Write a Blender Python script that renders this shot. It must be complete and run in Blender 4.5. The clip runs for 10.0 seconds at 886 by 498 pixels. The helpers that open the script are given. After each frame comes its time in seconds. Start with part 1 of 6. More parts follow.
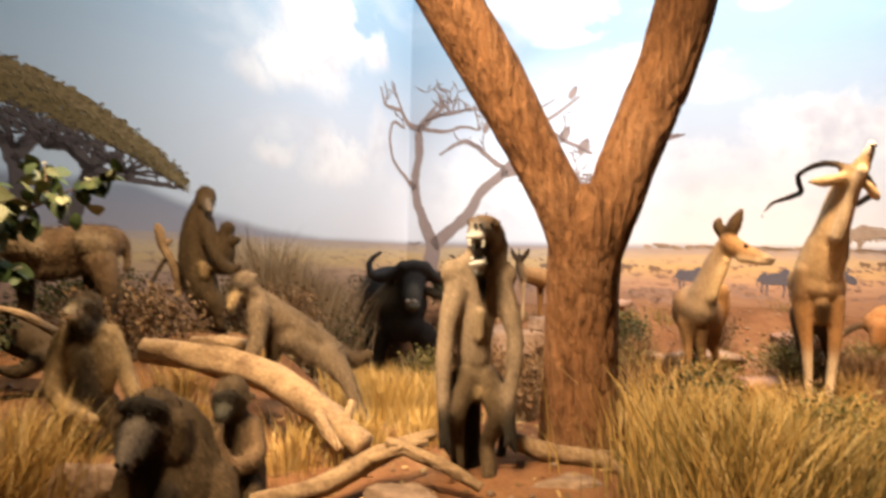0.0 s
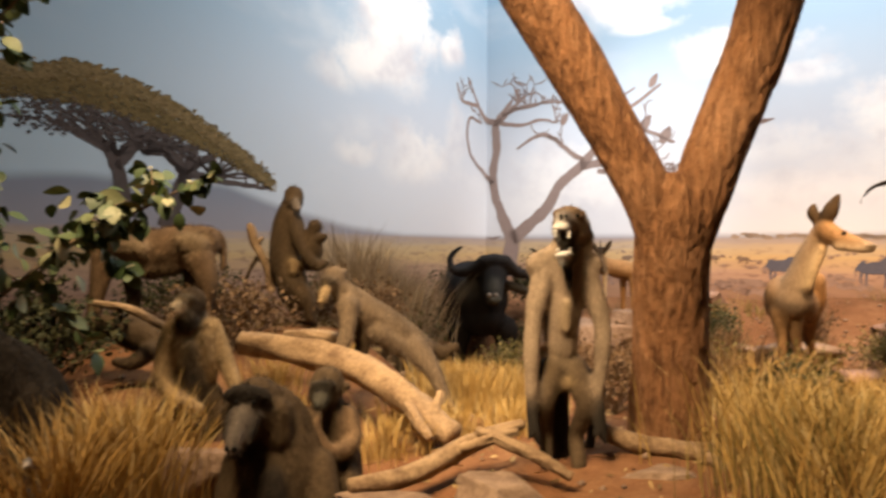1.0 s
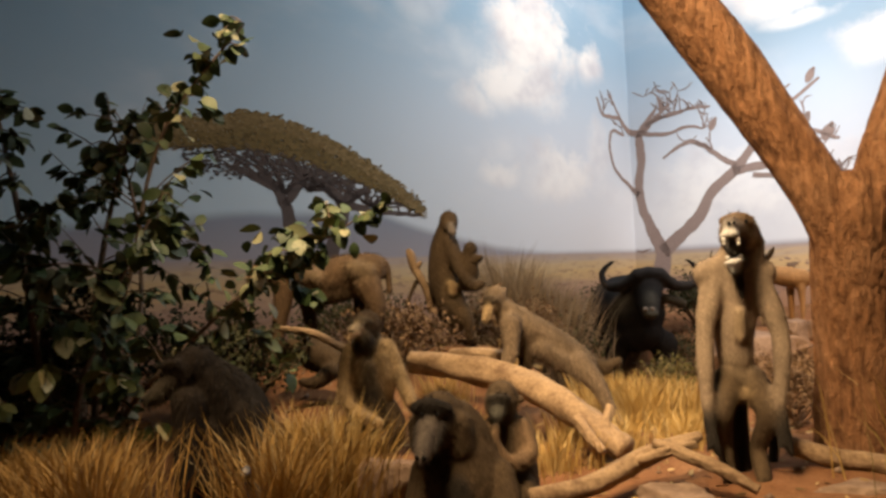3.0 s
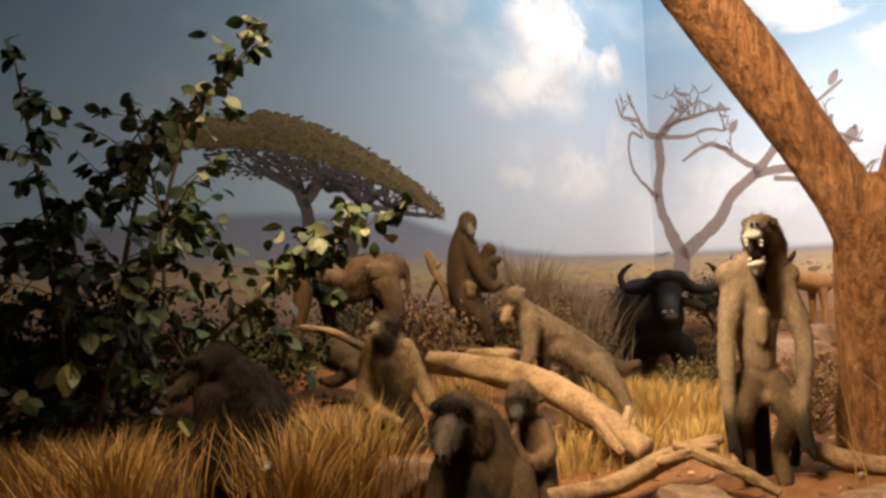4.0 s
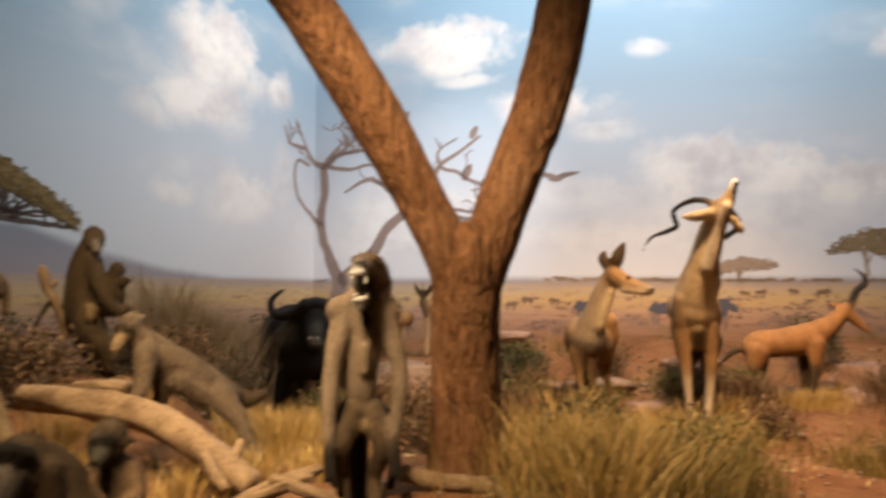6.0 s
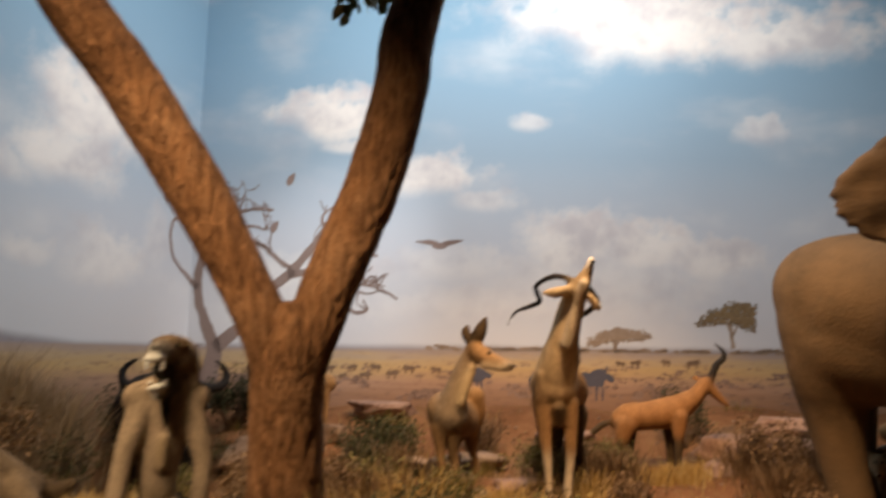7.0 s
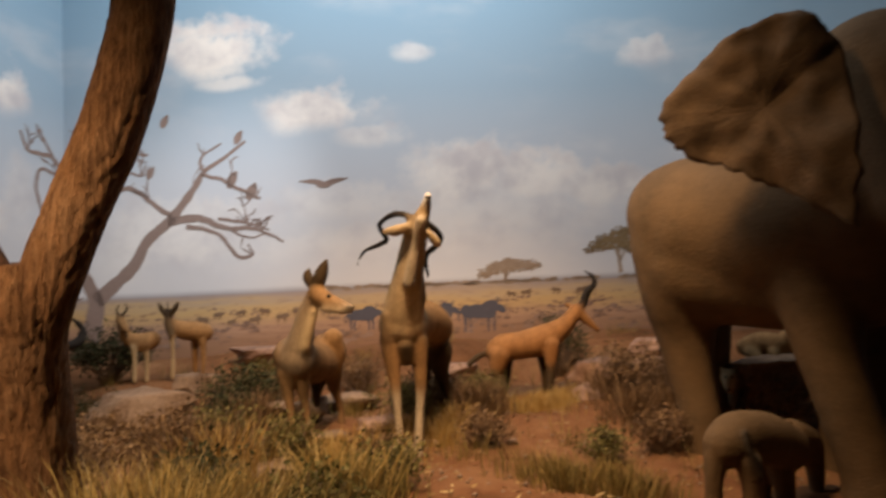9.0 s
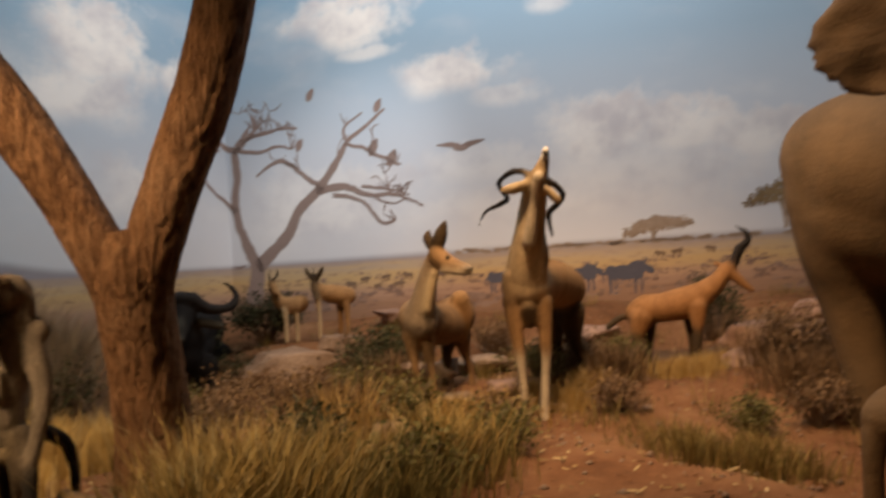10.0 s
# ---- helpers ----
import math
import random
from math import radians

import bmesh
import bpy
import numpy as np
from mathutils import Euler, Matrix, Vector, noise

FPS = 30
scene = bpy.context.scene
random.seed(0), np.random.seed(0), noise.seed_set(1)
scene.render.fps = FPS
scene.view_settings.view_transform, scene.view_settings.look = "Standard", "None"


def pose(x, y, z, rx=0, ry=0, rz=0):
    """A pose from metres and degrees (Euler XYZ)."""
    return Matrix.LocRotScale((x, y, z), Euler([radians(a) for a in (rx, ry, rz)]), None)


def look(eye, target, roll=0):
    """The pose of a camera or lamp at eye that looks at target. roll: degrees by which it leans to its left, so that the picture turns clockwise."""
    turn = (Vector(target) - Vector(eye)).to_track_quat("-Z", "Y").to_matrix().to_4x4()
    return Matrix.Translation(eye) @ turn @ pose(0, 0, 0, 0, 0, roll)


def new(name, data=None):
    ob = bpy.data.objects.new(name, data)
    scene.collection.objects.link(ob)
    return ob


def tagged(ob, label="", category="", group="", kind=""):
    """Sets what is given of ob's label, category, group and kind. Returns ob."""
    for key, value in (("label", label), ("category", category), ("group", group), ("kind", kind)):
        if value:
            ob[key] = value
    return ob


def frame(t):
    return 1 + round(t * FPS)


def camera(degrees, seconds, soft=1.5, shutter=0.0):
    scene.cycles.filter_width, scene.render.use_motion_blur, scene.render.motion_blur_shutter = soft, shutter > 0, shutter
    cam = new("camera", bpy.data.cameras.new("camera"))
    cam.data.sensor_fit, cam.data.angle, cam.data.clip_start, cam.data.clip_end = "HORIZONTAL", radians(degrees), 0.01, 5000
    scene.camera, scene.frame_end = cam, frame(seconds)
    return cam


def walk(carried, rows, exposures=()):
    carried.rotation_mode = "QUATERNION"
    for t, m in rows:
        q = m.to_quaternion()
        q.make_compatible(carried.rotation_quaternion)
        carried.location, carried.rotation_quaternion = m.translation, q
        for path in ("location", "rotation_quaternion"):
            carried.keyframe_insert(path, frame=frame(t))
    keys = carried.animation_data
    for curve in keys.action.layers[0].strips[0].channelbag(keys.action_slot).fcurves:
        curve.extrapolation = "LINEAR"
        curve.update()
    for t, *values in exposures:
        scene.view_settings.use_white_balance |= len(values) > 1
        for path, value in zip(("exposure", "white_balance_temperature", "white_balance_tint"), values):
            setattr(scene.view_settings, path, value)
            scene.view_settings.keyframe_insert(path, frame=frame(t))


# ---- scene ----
cam = camera(64.2, 10.0, soft=2.8, shutter=0.8)
PATH = [
    (0, (0.432, 0.364, 1.504), (0.241, 2.355, 1.527), 1.4),
    (0.5, (0.425, 0.321, 1.506), (0.132, 2.298, 1.581), 1.0),
    (1, (0.399, 0.314, 1.49), (-0.006, 2.273, 1.497), 0.4),
    (1.5, (0.38, 0.273, 1.489), (-0.134, 2.206, 1.499), 0.0),
    (2, (0.368, 0.244, 1.476), (-0.247, 2.147, 1.525), -1.1),
    (2.5, (0.351, 0.222, 1.485), (-0.301, 2.111, 1.545), -0.9),
    (3, (0.332, 0.173, 1.479), (-0.449, 2.013, 1.551), -2.4),
    (4.5, (0.319, 0.155, 1.447), (-0.506, 1.976, 1.528), -1.9),
    (5, (0.365, 0.205, 1.399), (-0.292, 2.092, 1.48), -1.4),
    (5.5, (0.466, 0.318, 1.472), (0.257, 2.304, 1.588), 0.1),
    (6, (0.58, 0.245, 1.504), (0.627, 2.241, 1.632), 0.2),
    (7.5, (1.222, 0.357, 1.661), (1.607, 2.289, 2.006), -0.6),
    (8, (1.452, 0.319, 1.663), (1.902, 2.248, 1.944), -3.7),
    (8.5, (1.7, 0.287, 1.7), (2.225, 2.209, 1.872), -2.4),
    (9, (1.902, 0.326, 1.68), (2.342, 2.274, 1.787), -2.5),
    (9.5, (2.141, 0.436, 1.63), (2.327, 2.426, 1.717), -2.2),
    (10, (2.278, 0.46, 1.63), (2.253, 2.46, 1.661), -3.6),
]
EXPOSURES = [(0.0, 0.62), (0.5, 0.46), (1.0, 0.32), (1.5, 0.18), (2.5, 0.08), (4.5, 0.24), (5.0, 0.22), (6.0, -0.12), (7.5, -0.64), (8.5, -0.72), (9.0, -0.63), (10.0, -0.72)]
walk(cam, [(t, look(eye, aim, roll)) for t, eye, aim, roll in PATH], EXPOSURES)

# ---- light: hidden lamps above the front of the display, dim hall behind ----
world = bpy.data.worlds.new("hall")
scene.world = world
world.use_nodes = True
world.node_tree.nodes["Background"].inputs[0].default_value = (0.30, 0.36, 0.45, 1)
world.node_tree.nodes["Background"].inputs[1].default_value = 0.006


def spot_lamp(name, eye, aim, cone, blend, watts, colour, size=0.25):
    d = bpy.data.lights.new(name, "SPOT")
    d.spot_size, d.spot_blend, d.energy, d.color, d.shadow_soft_size = radians(cone), blend, watts, colour, size
    ob = new(name, d)
    ob.matrix_world = look(eye, aim)
    return tagged(ob, "display spot lamp above the diorama", "lamp")


def area_lamp(name, eye, aim, sx, sy, watts, colour):
    d = bpy.data.lights.new(name, "AREA")
    d.shape, d.size, d.size_y, d.energy, d.color = "RECTANGLE", sx, sy, watts, colour
    ob = new(name, d)
    ob.matrix_world = look(eye, aim)
    return tagged(ob, "display wash lamp above the painted wall", "lamp")


WARM, AMBER, COOL = (1.0, 0.72, 0.43), (1.0, 0.63, 0.34), (1.0, 0.955, 0.93)
spot_lamp("lamp_key", (-0.6, 1.05, 4.15), (0.6, 3.8, 0.9), 58, 0.7, 1500, WARM, 0.4)
spot_lamp("lamp_mound", (-1.1, 2.3, 5.4), (-1.25, 4.6, 0.8), 56, 0.7, 1450, WARM, 0.4)
spot_lamp("lamp_right", (2.5, 3.7, 6.2), (3.3, 7.0, 0.6), 70, 0.7, 3100, AMBER, 0.4)
spot_lamp("lamp_front_right", (1.9, 4.3, 5.9), (5.2, 5.5, 1.3), 56, 0.7, 560, AMBER, 0.5)
spot_lamp("lamp_low_left", (-1.9, 1.2, 3.6), (-1.75, 2.05, 0.5), 38, 0.7, 380, AMBER)
area_lamp("lamp_mural", (3.6, 6.8, 8.2), (3.4, 11.2, 2.0), 5.0, 0.4, 540, COOL)
area_lamp("lamp_corner", (0.4, 7.6, 7.4), (-0.9, 11.4, 1.9), 1.2, 0.4, 120, COOL)
spot_lamp("lamp_seam", (2.2, 6.0, 7.8), (0.7, 11.1, 2.4), 34, 1.0, 1600, COOL)

# ---- material helpers ----


class Nodes:
    """A small builder of node materials."""

    def __init__(self, name, rough=0.8, spec=0.3):
        self.mat = bpy.data.materials.new(name)
        self.mat.use_nodes = True
        self.tree = self.mat.node_tree
        self.bsdf = self.tree.nodes["Principled BSDF"]
        self.bsdf.inputs["Roughness"].default_value = rough
        self.bsdf.inputs["Specular IOR Level"].default_value = spec

    def put(self, sock, v):
        if isinstance(v, bpy.types.NodeSocket):
            self.tree.links.new(v, sock)
        elif isinstance(v, (tuple, list)) and len(v) == 3 and sock.type == "RGBA":
            sock.default_value = (*v, 1)
        else:
            sock.default_value = v

    def node(self, kind, **ins):
        n = self.tree.nodes.new(kind)
        for k, v in ins.items():
            self.put(n.inputs[k.replace("_", " ")], v)
        return n

    def math(self, op, a, b=0.0, c=0.0, clamp=False):
        n = self.tree.nodes.new("ShaderNodeMath")
        n.operation, n.use_clamp = op, clamp
        for i, v in enumerate((a, b, c)):
            self.put(n.inputs[i], v)
        return n.outputs[0]

    def step(self, v, lo, hi, a=0.0, b=1.0):
        n = self.tree.nodes.new("ShaderNodeMapRange")
        n.interpolation_type = "SMOOTHSTEP"
        for i, x in enumerate((v, lo, hi, a, b)):
            self.put(n.inputs[i], x)
        return n.outputs[0]

    def mix(self, f, a, b, mode="MIX"):
        n = self.tree.nodes.new("ShaderNodeMix")
        n.data_type, n.blend_type = "RGBA", mode
        self.put(n.inputs[0], f), self.put(n.inputs[6], a), self.put(n.inputs[7], b)
        return n.outputs[2]

    def coord(self, which="Object", scale=(1, 1, 1)):
        c = self.tree.nodes.new("ShaderNodeTexCoord")
        m = self.tree.nodes.new("ShaderNodeMapping")
        m.inputs["Scale"].default_value = scale
        self.tree.links.new(c.outputs[which], m.inputs[0])
        return m.outputs[0]

    def noise(self, vec, scale, detail=5.0, rough=0.6):
        return self.node("ShaderNodeTexNoise", Vector=vec, Scale=scale, Detail=detail, Roughness=rough).outputs[0]

    def ramp(self, v, stops):
        n = self.tree.nodes.new("ShaderNodeValToRGB")
        e = n.color_ramp.elements
        while len(e) < len(stops):
            e.new(0.5)
        for k, (p, c) in enumerate(stops):
            e[k].position, e[k].color = p, (*c, 1)
        self.put(n.inputs[0], v)
        return n.outputs[0]

    def bump(self, height, strength=0.5, dist=0.01):
        b = self.node("ShaderNodeBump", Height=height, Strength=strength, Distance=dist)
        self.tree.links.new(b.outputs[0], self.bsdf.inputs["Normal"])

    def done(self, colour):
        self.put(self.bsdf.inputs["Base Color"], colour)
        return self.mat


def two_scale(name, a, b, big=1.5, fine=30.0, rough=0.85, bump=0.5, dist=0.01, stretch=(1, 1, 1), vary=0.0, spec=0.25):
    """Two colours mixed by a broad and a fine noise, with relief."""
    n = Nodes(name, rough, spec)
    v = n.coord("Object", stretch)
    f1, f2 = n.noise(v, big, 4), n.noise(v, fine, 6, 0.7)
    f = n.math("ADD", n.math("MULTIPLY", f1, 0.6), n.math("MULTIPLY", f2, 0.5))
    c = n.mix(n.step(f, 0.35, 0.75), a, b)
    if vary:
        info = n.node("ShaderNodeObjectInfo")
        c = n.mix(1.0, c, n.ramp(info.outputs["Random"], [(0, (1 - vary,) * 3), (1, (1, 1, 1))]), "MULTIPLY")
    n.bump(f2, bump, dist)
    return n.done(c)


def island_mix(name, a, b, rough=0.8, c=None, spec=0.2):
    """Colour varied from blade to blade."""
    n = Nodes(name, rough, spec)
    g = n.node("ShaderNodeNewGeometry")
    r = g.outputs["Random Per Island"]
    col = n.ramp(r, [(0, a), (0.6, b), (1, c or b)])
    fine = n.noise(n.coord("Object"), 40)
    return n.done(n.mix(1.0, col, n.ramp(fine, [(0.2, (0.7, 0.7, 0.7)), (0.8, (1, 1, 1))]), "MULTIPLY"))


def tinted(name, fine=55.0, rough=0.85, bump=0.5, dist=0.006, spread=0.45, stretch=(1, 1, 1), spec=0.15):
    """Hide or fur: colours from the mesh, broken by grain at two scales."""
    n = Nodes(name, rough, spec)
    at = n.node("ShaderNodeAttribute")
    at.attribute_name = "tint"
    v = n.coord("Object", stretch)
    f1, f2 = n.noise(v, 9.0, 4, 0.6), n.noise(v, fine, 5, 0.7)
    f = n.math("ADD", n.math("MULTIPLY", f1, 0.55), n.math("MULTIPLY", f2, 0.45))
    c = n.mix(1.0, at.outputs["Color"], n.ramp(f, [(0.3, (1 - spread,) * 3), (0.7, (1 + spread * 0.4,) * 3)]), "MULTIPLY")
    n.bump(f2, bump, dist)
    return n.done(c)


# ---- mural painting ----
MURAL = [(-7.15, 0.38), (-1.25, 11.75), (2.4, 10.65), (6.6, 10.2), (9.6, 9.2), (11.4, 6.5), (11.8, 0.4)]
SEAM = math.hypot(MURAL[1][0] - MURAL[0][0], MURAL[1][1] - MURAL[0][1])
U0 = 10.31 - SEAM  # running length at the mural's first end; the corner lies at 10.31


def mural_point(u, z, off=0.0):
    """The place on the mural at running length u and height z, off metres in front of it."""
    s = u - U0
    for (ax, ay), (bx, by) in zip(MURAL, MURAL[1:]):
        length = math.hypot(bx - ax, by - ay)
        if s <= length or (bx, by) == MURAL[-1]:
            k = s / length
            nx, ny = (by - ay) / length, -(bx - ax) / length
            return Vector((ax + (bx - ax) * k + nx * off, ay + (by - ay) * k + ny * off, z))
        s -= length


def mural_material():
    n = Nodes("mural_paint", 0.9, 0.15)
    uv = n.node("ShaderNodeUVMap")
    uv.uv_map = "mural"
    sep = n.node("ShaderNodeSeparateXYZ", Vector=uv.outputs[0])
    u, z = sep.outputs[0], sep.outputs[1]
    vec = uv.outputs[0]
    wob = n.math("SUBTRACT", n.noise(vec, 1.3, 5, 0.5), 0.5)
    fine = n.noise(vec, 4.0, 4, 0.5)
    ragged = n.math("SUBTRACT", n.noise(vec, 2.6, 8, 0.62), 0.5)
    # sky: pale horizon haze, with missing lamplight put into its lowest colour
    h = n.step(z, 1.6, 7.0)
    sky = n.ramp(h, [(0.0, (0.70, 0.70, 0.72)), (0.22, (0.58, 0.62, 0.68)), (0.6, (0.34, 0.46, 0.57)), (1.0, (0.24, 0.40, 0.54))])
    sky = n.mix(n.step(u, 9.5, 1.0), sky, n.mix(1.0, sky, (0.62, 0.80, 0.86), "MULTIPLY"))
    # clouds: centre u, z, half width, half height
    mask = 0.0
    for cu, cz, ru, rz, k in CLOUDS:
        du = n.math("DIVIDE", n.math("SUBTRACT", n.math("ADD", u, n.math("MULTIPLY", wob, ru * 0.9)), cu), ru)
        dz = n.math("DIVIDE", n.math("SUBTRACT", n.math("ADD", z, n.math("MULTIPLY", wob, rz * 1.8)), cz), rz)
        d = n.math("SQRT", n.math("ADD", n.math("MULTIPLY", du, du), n.math("MULTIPLY", dz, dz)))
        m = n.step(n.math("ADD", d, n.math("MULTIPLY", ragged, 1.5)), 1.25, 0.4, 0.0, k)
        mask = n.math("MAXIMUM", m, mask)
    veil = n.step(n.noise(n.node("ShaderNodeMapping", Vector=vec, Scale=(0.6, 1.3, 1.0)).outputs[0], 0.8, 4, 0.5), 0.5, 0.8, 0.0, 0.4)
    mask = n.math("MAXIMUM", mask, veil)
    light = n.step(n.math("ADD", n.math("MULTIPLY", fine, 0.5), n.math("MULTIPLY", wob, 1.2)), -0.05, 0.42)
    cloud = n.mix(light, (0.60, 0.58, 0.60), (0.88, 0.85, 0.81))
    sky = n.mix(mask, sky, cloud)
    # painted plain below the horizon
    hz = 1.70
    rise = n.ramp(n.math("DIVIDE", u, 24.0), HILLS)
    hill_top = n.math("ADD", n.math("MULTIPLY", rise, 1.0), n.math("MULTIPLY_ADD", wob, 0.05, hz - 0.02))
    hill = n.step(n.math("SUBTRACT", z, hill_top), 0.09, -0.05)
    hills = n.mix(n.step(z, hz, hz + 0.6), (0.33, 0.31, 0.33), (0.24, 0.27, 0.32))
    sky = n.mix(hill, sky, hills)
    streak = n.noise(n.node("ShaderNodeMapping", Vector=vec, Scale=(0.7, 9.0, 1.0)).outputs[0], 1.6, 6, 0.65)
    gz = n.math("ADD", z, n.math("MULTIPLY_ADD", streak, 0.35, -0.17))
    plain = n.ramp(n.step(gz, 0.5, 1.75), [(0.0, (0.22, 0.12, 0.065)), (0.45, (0.33, 0.20, 0.13)), (0.62, (0.43, 0.27, 0.18)), (0.85, (0.56, 0.38, 0.18)), (0.95, (0.52, 0.38, 0.23)), (1.0, (0.40, 0.32, 0.28))])
    tuft = n.noise(n.node("ShaderNodeMapping", Vector=vec, Scale=(2.2, 7.0, 1.0)).outputs[0], 2.2, 5, 0.6)
    plain = n.mix(n.math("MULTIPLY", n.step(tuft, 0.52, 0.68), n.step(z, 1.66, 1.4, 0.15, 0.75)), plain, (0.22, 0.13, 0.095))
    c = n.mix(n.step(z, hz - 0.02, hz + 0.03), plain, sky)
    n.bump(fine, 0.08, 0.003)
    return n.done(c)


CLOUDS = [
    (8.15, 4.8, 1.1, 0.75, 1.0), (7.9, 4.1, 0.9, 0.5, 0.9), (9.35, 4.55, 0.33, 0.36, 0.95), (7.0, 3.75, 0.45, 0.28, 0.6),
    (8.6, 2.9, 0.8, 0.45, 0.7), (7.4, 2.8, 0.4, 0.22, 0.6), (6.2, 4.9, 0.5, 0.4, 0.35), (9.5, 3.2, 0.3, 0.5, 0.5),
    (12.4, 5.35, 1.15, 0.46, 1.0), (14.05, 4.32, 0.85, 0.34, 0.95), (12.9, 4.85, 0.6, 0.14, 0.7), (14.9, 3.95, 0.6, 0.18, 0.6), (15.6, 5.2, 0.35, 0.16, 0.6),
    (16.3, 3.35, 0.9, 0.52, 1.0), (17.3, 3.3, 1.0, 0.42, 0.95), (18.3, 3.1, 0.9, 0.34, 0.85), (16.9, 2.9, 2.2, 0.5, 0.55), (17.4, 6.9, 2.6, 0.75, 1.0), (19.6, 6.6, 1.6, 0.5, 0.9),
    (19.2, 5.1, 0.5, 0.3, 0.7), (12.0, 2.6, 1.6, 0.7, 0.6), (14.5, 3.0, 1.2, 0.3, 0.5), (15.5, 2.4, 3.0, 0.3, 0.4),
]
HILLS = [(0.0, (0.12,) * 3), (0.16, (0.48,) * 3), (0.225, (0.50,) * 3), (0.265, (0.26,) * 3), (0.305, (0.10,) * 3), (0.345, (0.02,) * 3), (0.7, (0.06,) * 3), (1.0, (0.05,) * 3)]


# ---- geometry helpers ----
def part(name, bm, material, parent=None, label=""):
    """Links a bmesh, or mesh data, as one mesh object under a thing or a part."""
    if isinstance(bm, bmesh.types.BMesh):
        me = bpy.data.meshes.new(name)
        bm.to_mesh(me)
        bm.free()
    else:
        me = bm
    if not me.materials and material:
        me.materials.append(material)
    ob = new(name, me)
    if parent:
        ob.parent = parent
    if label:
        ob["label"] = label
    return ob


def mesh_of(name, verts, faces, smooth=True, material=None):
    me = bpy.data.meshes.new(name)
    me.from_pydata([tuple(v) for v in verts], [], faces)
    if smooth:
        me.shade_smooth()
    if material:
        me.materials.append(material)
    me.update()
    return me


def fbm(x, y, z, octaves=4):
    return noise.fractal(Vector((x, y, z)), 1.0, 2.0, octaves)


HEIGHTS = [
    (0.75, 3.7, 0.60), (0.3, 3.3, 0.56), (-1.0, 3.0, 0.42), (-1.7, 4.0, 0.52), (-2.2, 6.2, 0.80), (-0.5, 8.2, 0.32), (2.8, 6.3, 0.30),
    (2.0, 7.6, 0.42), (0.3, 8.3, 0.22), (4.2, 7.9, 0.34), (5.0, 8.6, 0.36), (5.1, 5.4, 0.05), (5.8, 4.4, -0.02), (6.3, 5.4, -0.06), (2.0, 4.0, 0.34),
    (2.0, 2.0, 0.36), (0.0, 1.8, 0.44), (-3.0, 4.0, 0.50), (-2.5, 2.4, 0.40), (-4.0, 6.0, 0.80), (-1.8, 8.6, 0.72), (7.5, 6.5, 0.2),
    (8.0, 3.0, 0.12), (-5.0, 3.0, 0.5), (-1.2, 10.8, 0.85), (1.5, 10.4, 0.92), (4.0, 10.0, 0.94), (6.5, 9.7, 0.94), (9.0, 8.6, 0.9), (3.3, 2.0, 0.25),
    (-2.4, 4.6, 0.98), (-2.9, 4.3, 0.9), (-1.8, 5.4, 0.93), (-2.1, 3.95, 0.76), (0.1, 9.3, 0.72), (0.7, 9.3, 0.72), (-1.4, 2.4, 0.50), (-1.9, 2.6, 0.5), (-0.7, 8.2, 0.2), (-0.7, 7.6, 0.1),
    (1.4, 3.6, 0.56), (1.5, 4.9, 0.48), (-1.7, 2.2, 0.56), (2.2, 4.2, 0.42), (-0.5, 6.3, 0.22), (-0.3, 5.6, 0.3), (-0.6, 7.0, 0.15),
    (5.9, 8.8, 0.8), (6.2, 9.2, 0.95), (6.5, 8.3, 0.7), (7.0, 7.5, 0.5),
]


def ground_height(x, y):
    s = w = 0.0
    for hx, hy, hz in HEIGHTS:
        k = 1.0 / (0.25 + (x - hx) ** 2 + (y - hy) ** 2) ** 2
        s, w = s + k * hz, w + k
    return s / w + 0.05 * fbm(x * 1.1, y * 1.1, 0.3, 3) + 0.015 * fbm(x * 6, y * 6, 4.0, 3)


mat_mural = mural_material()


def ground_material():
    n = Nodes("dry_earth", 0.95, 0.1)
    v = n.coord("Object")
    a, b, c = n.noise(v, 0.9, 4), n.noise(v, 7.0, 6, 0.7), n.noise(v, 60.0, 5, 0.7)
    f = n.math("ADD", n.math("MULTIPLY", a, 0.7), n.math("MULTIPLY", b, 0.4))
    col = n.ramp(f, [(0.3, (0.08, 0.036, 0.016)), (0.5, (0.19, 0.088, 0.040)), (0.75, (0.31, 0.17, 0.085))])
    col = n.mix(1.0, col, n.ramp(c, [(0.25, (0.6, 0.58, 0.55)), (0.7, (1.05, 1.05, 1.05))]), "MULTIPLY")
    n.bump(n.math("ADD", b, n.math("MULTIPLY", c, 0.5)), 0.8, 0.03)
    return n.done(col)


def build_ground():
    nx, ny = 190, 120
    x0, x1, y0, y1 = -7.6, 12.2, 0.85, 12.4
    verts = [(x0 + (x1 - x0) * i / nx, y0 + (y1 - y0) * j / ny, 0) for j in range(ny + 1) for i in range(nx + 1)]
    verts = [(x, y, ground_height(x, y)) for x, y, _ in verts]
    faces = [(j * (nx + 1) + i, j * (nx + 1) + i + 1, (j + 1) * (nx + 1) + i + 1, (j + 1) * (nx + 1) + i) for j in range(ny) for i in range(nx)]
    ob = part("ground", mesh_of("ground", verts, faces), ground_material())
    tagged(ob, "dry reddish brown earth of the display floor", "ground", kind="structure")


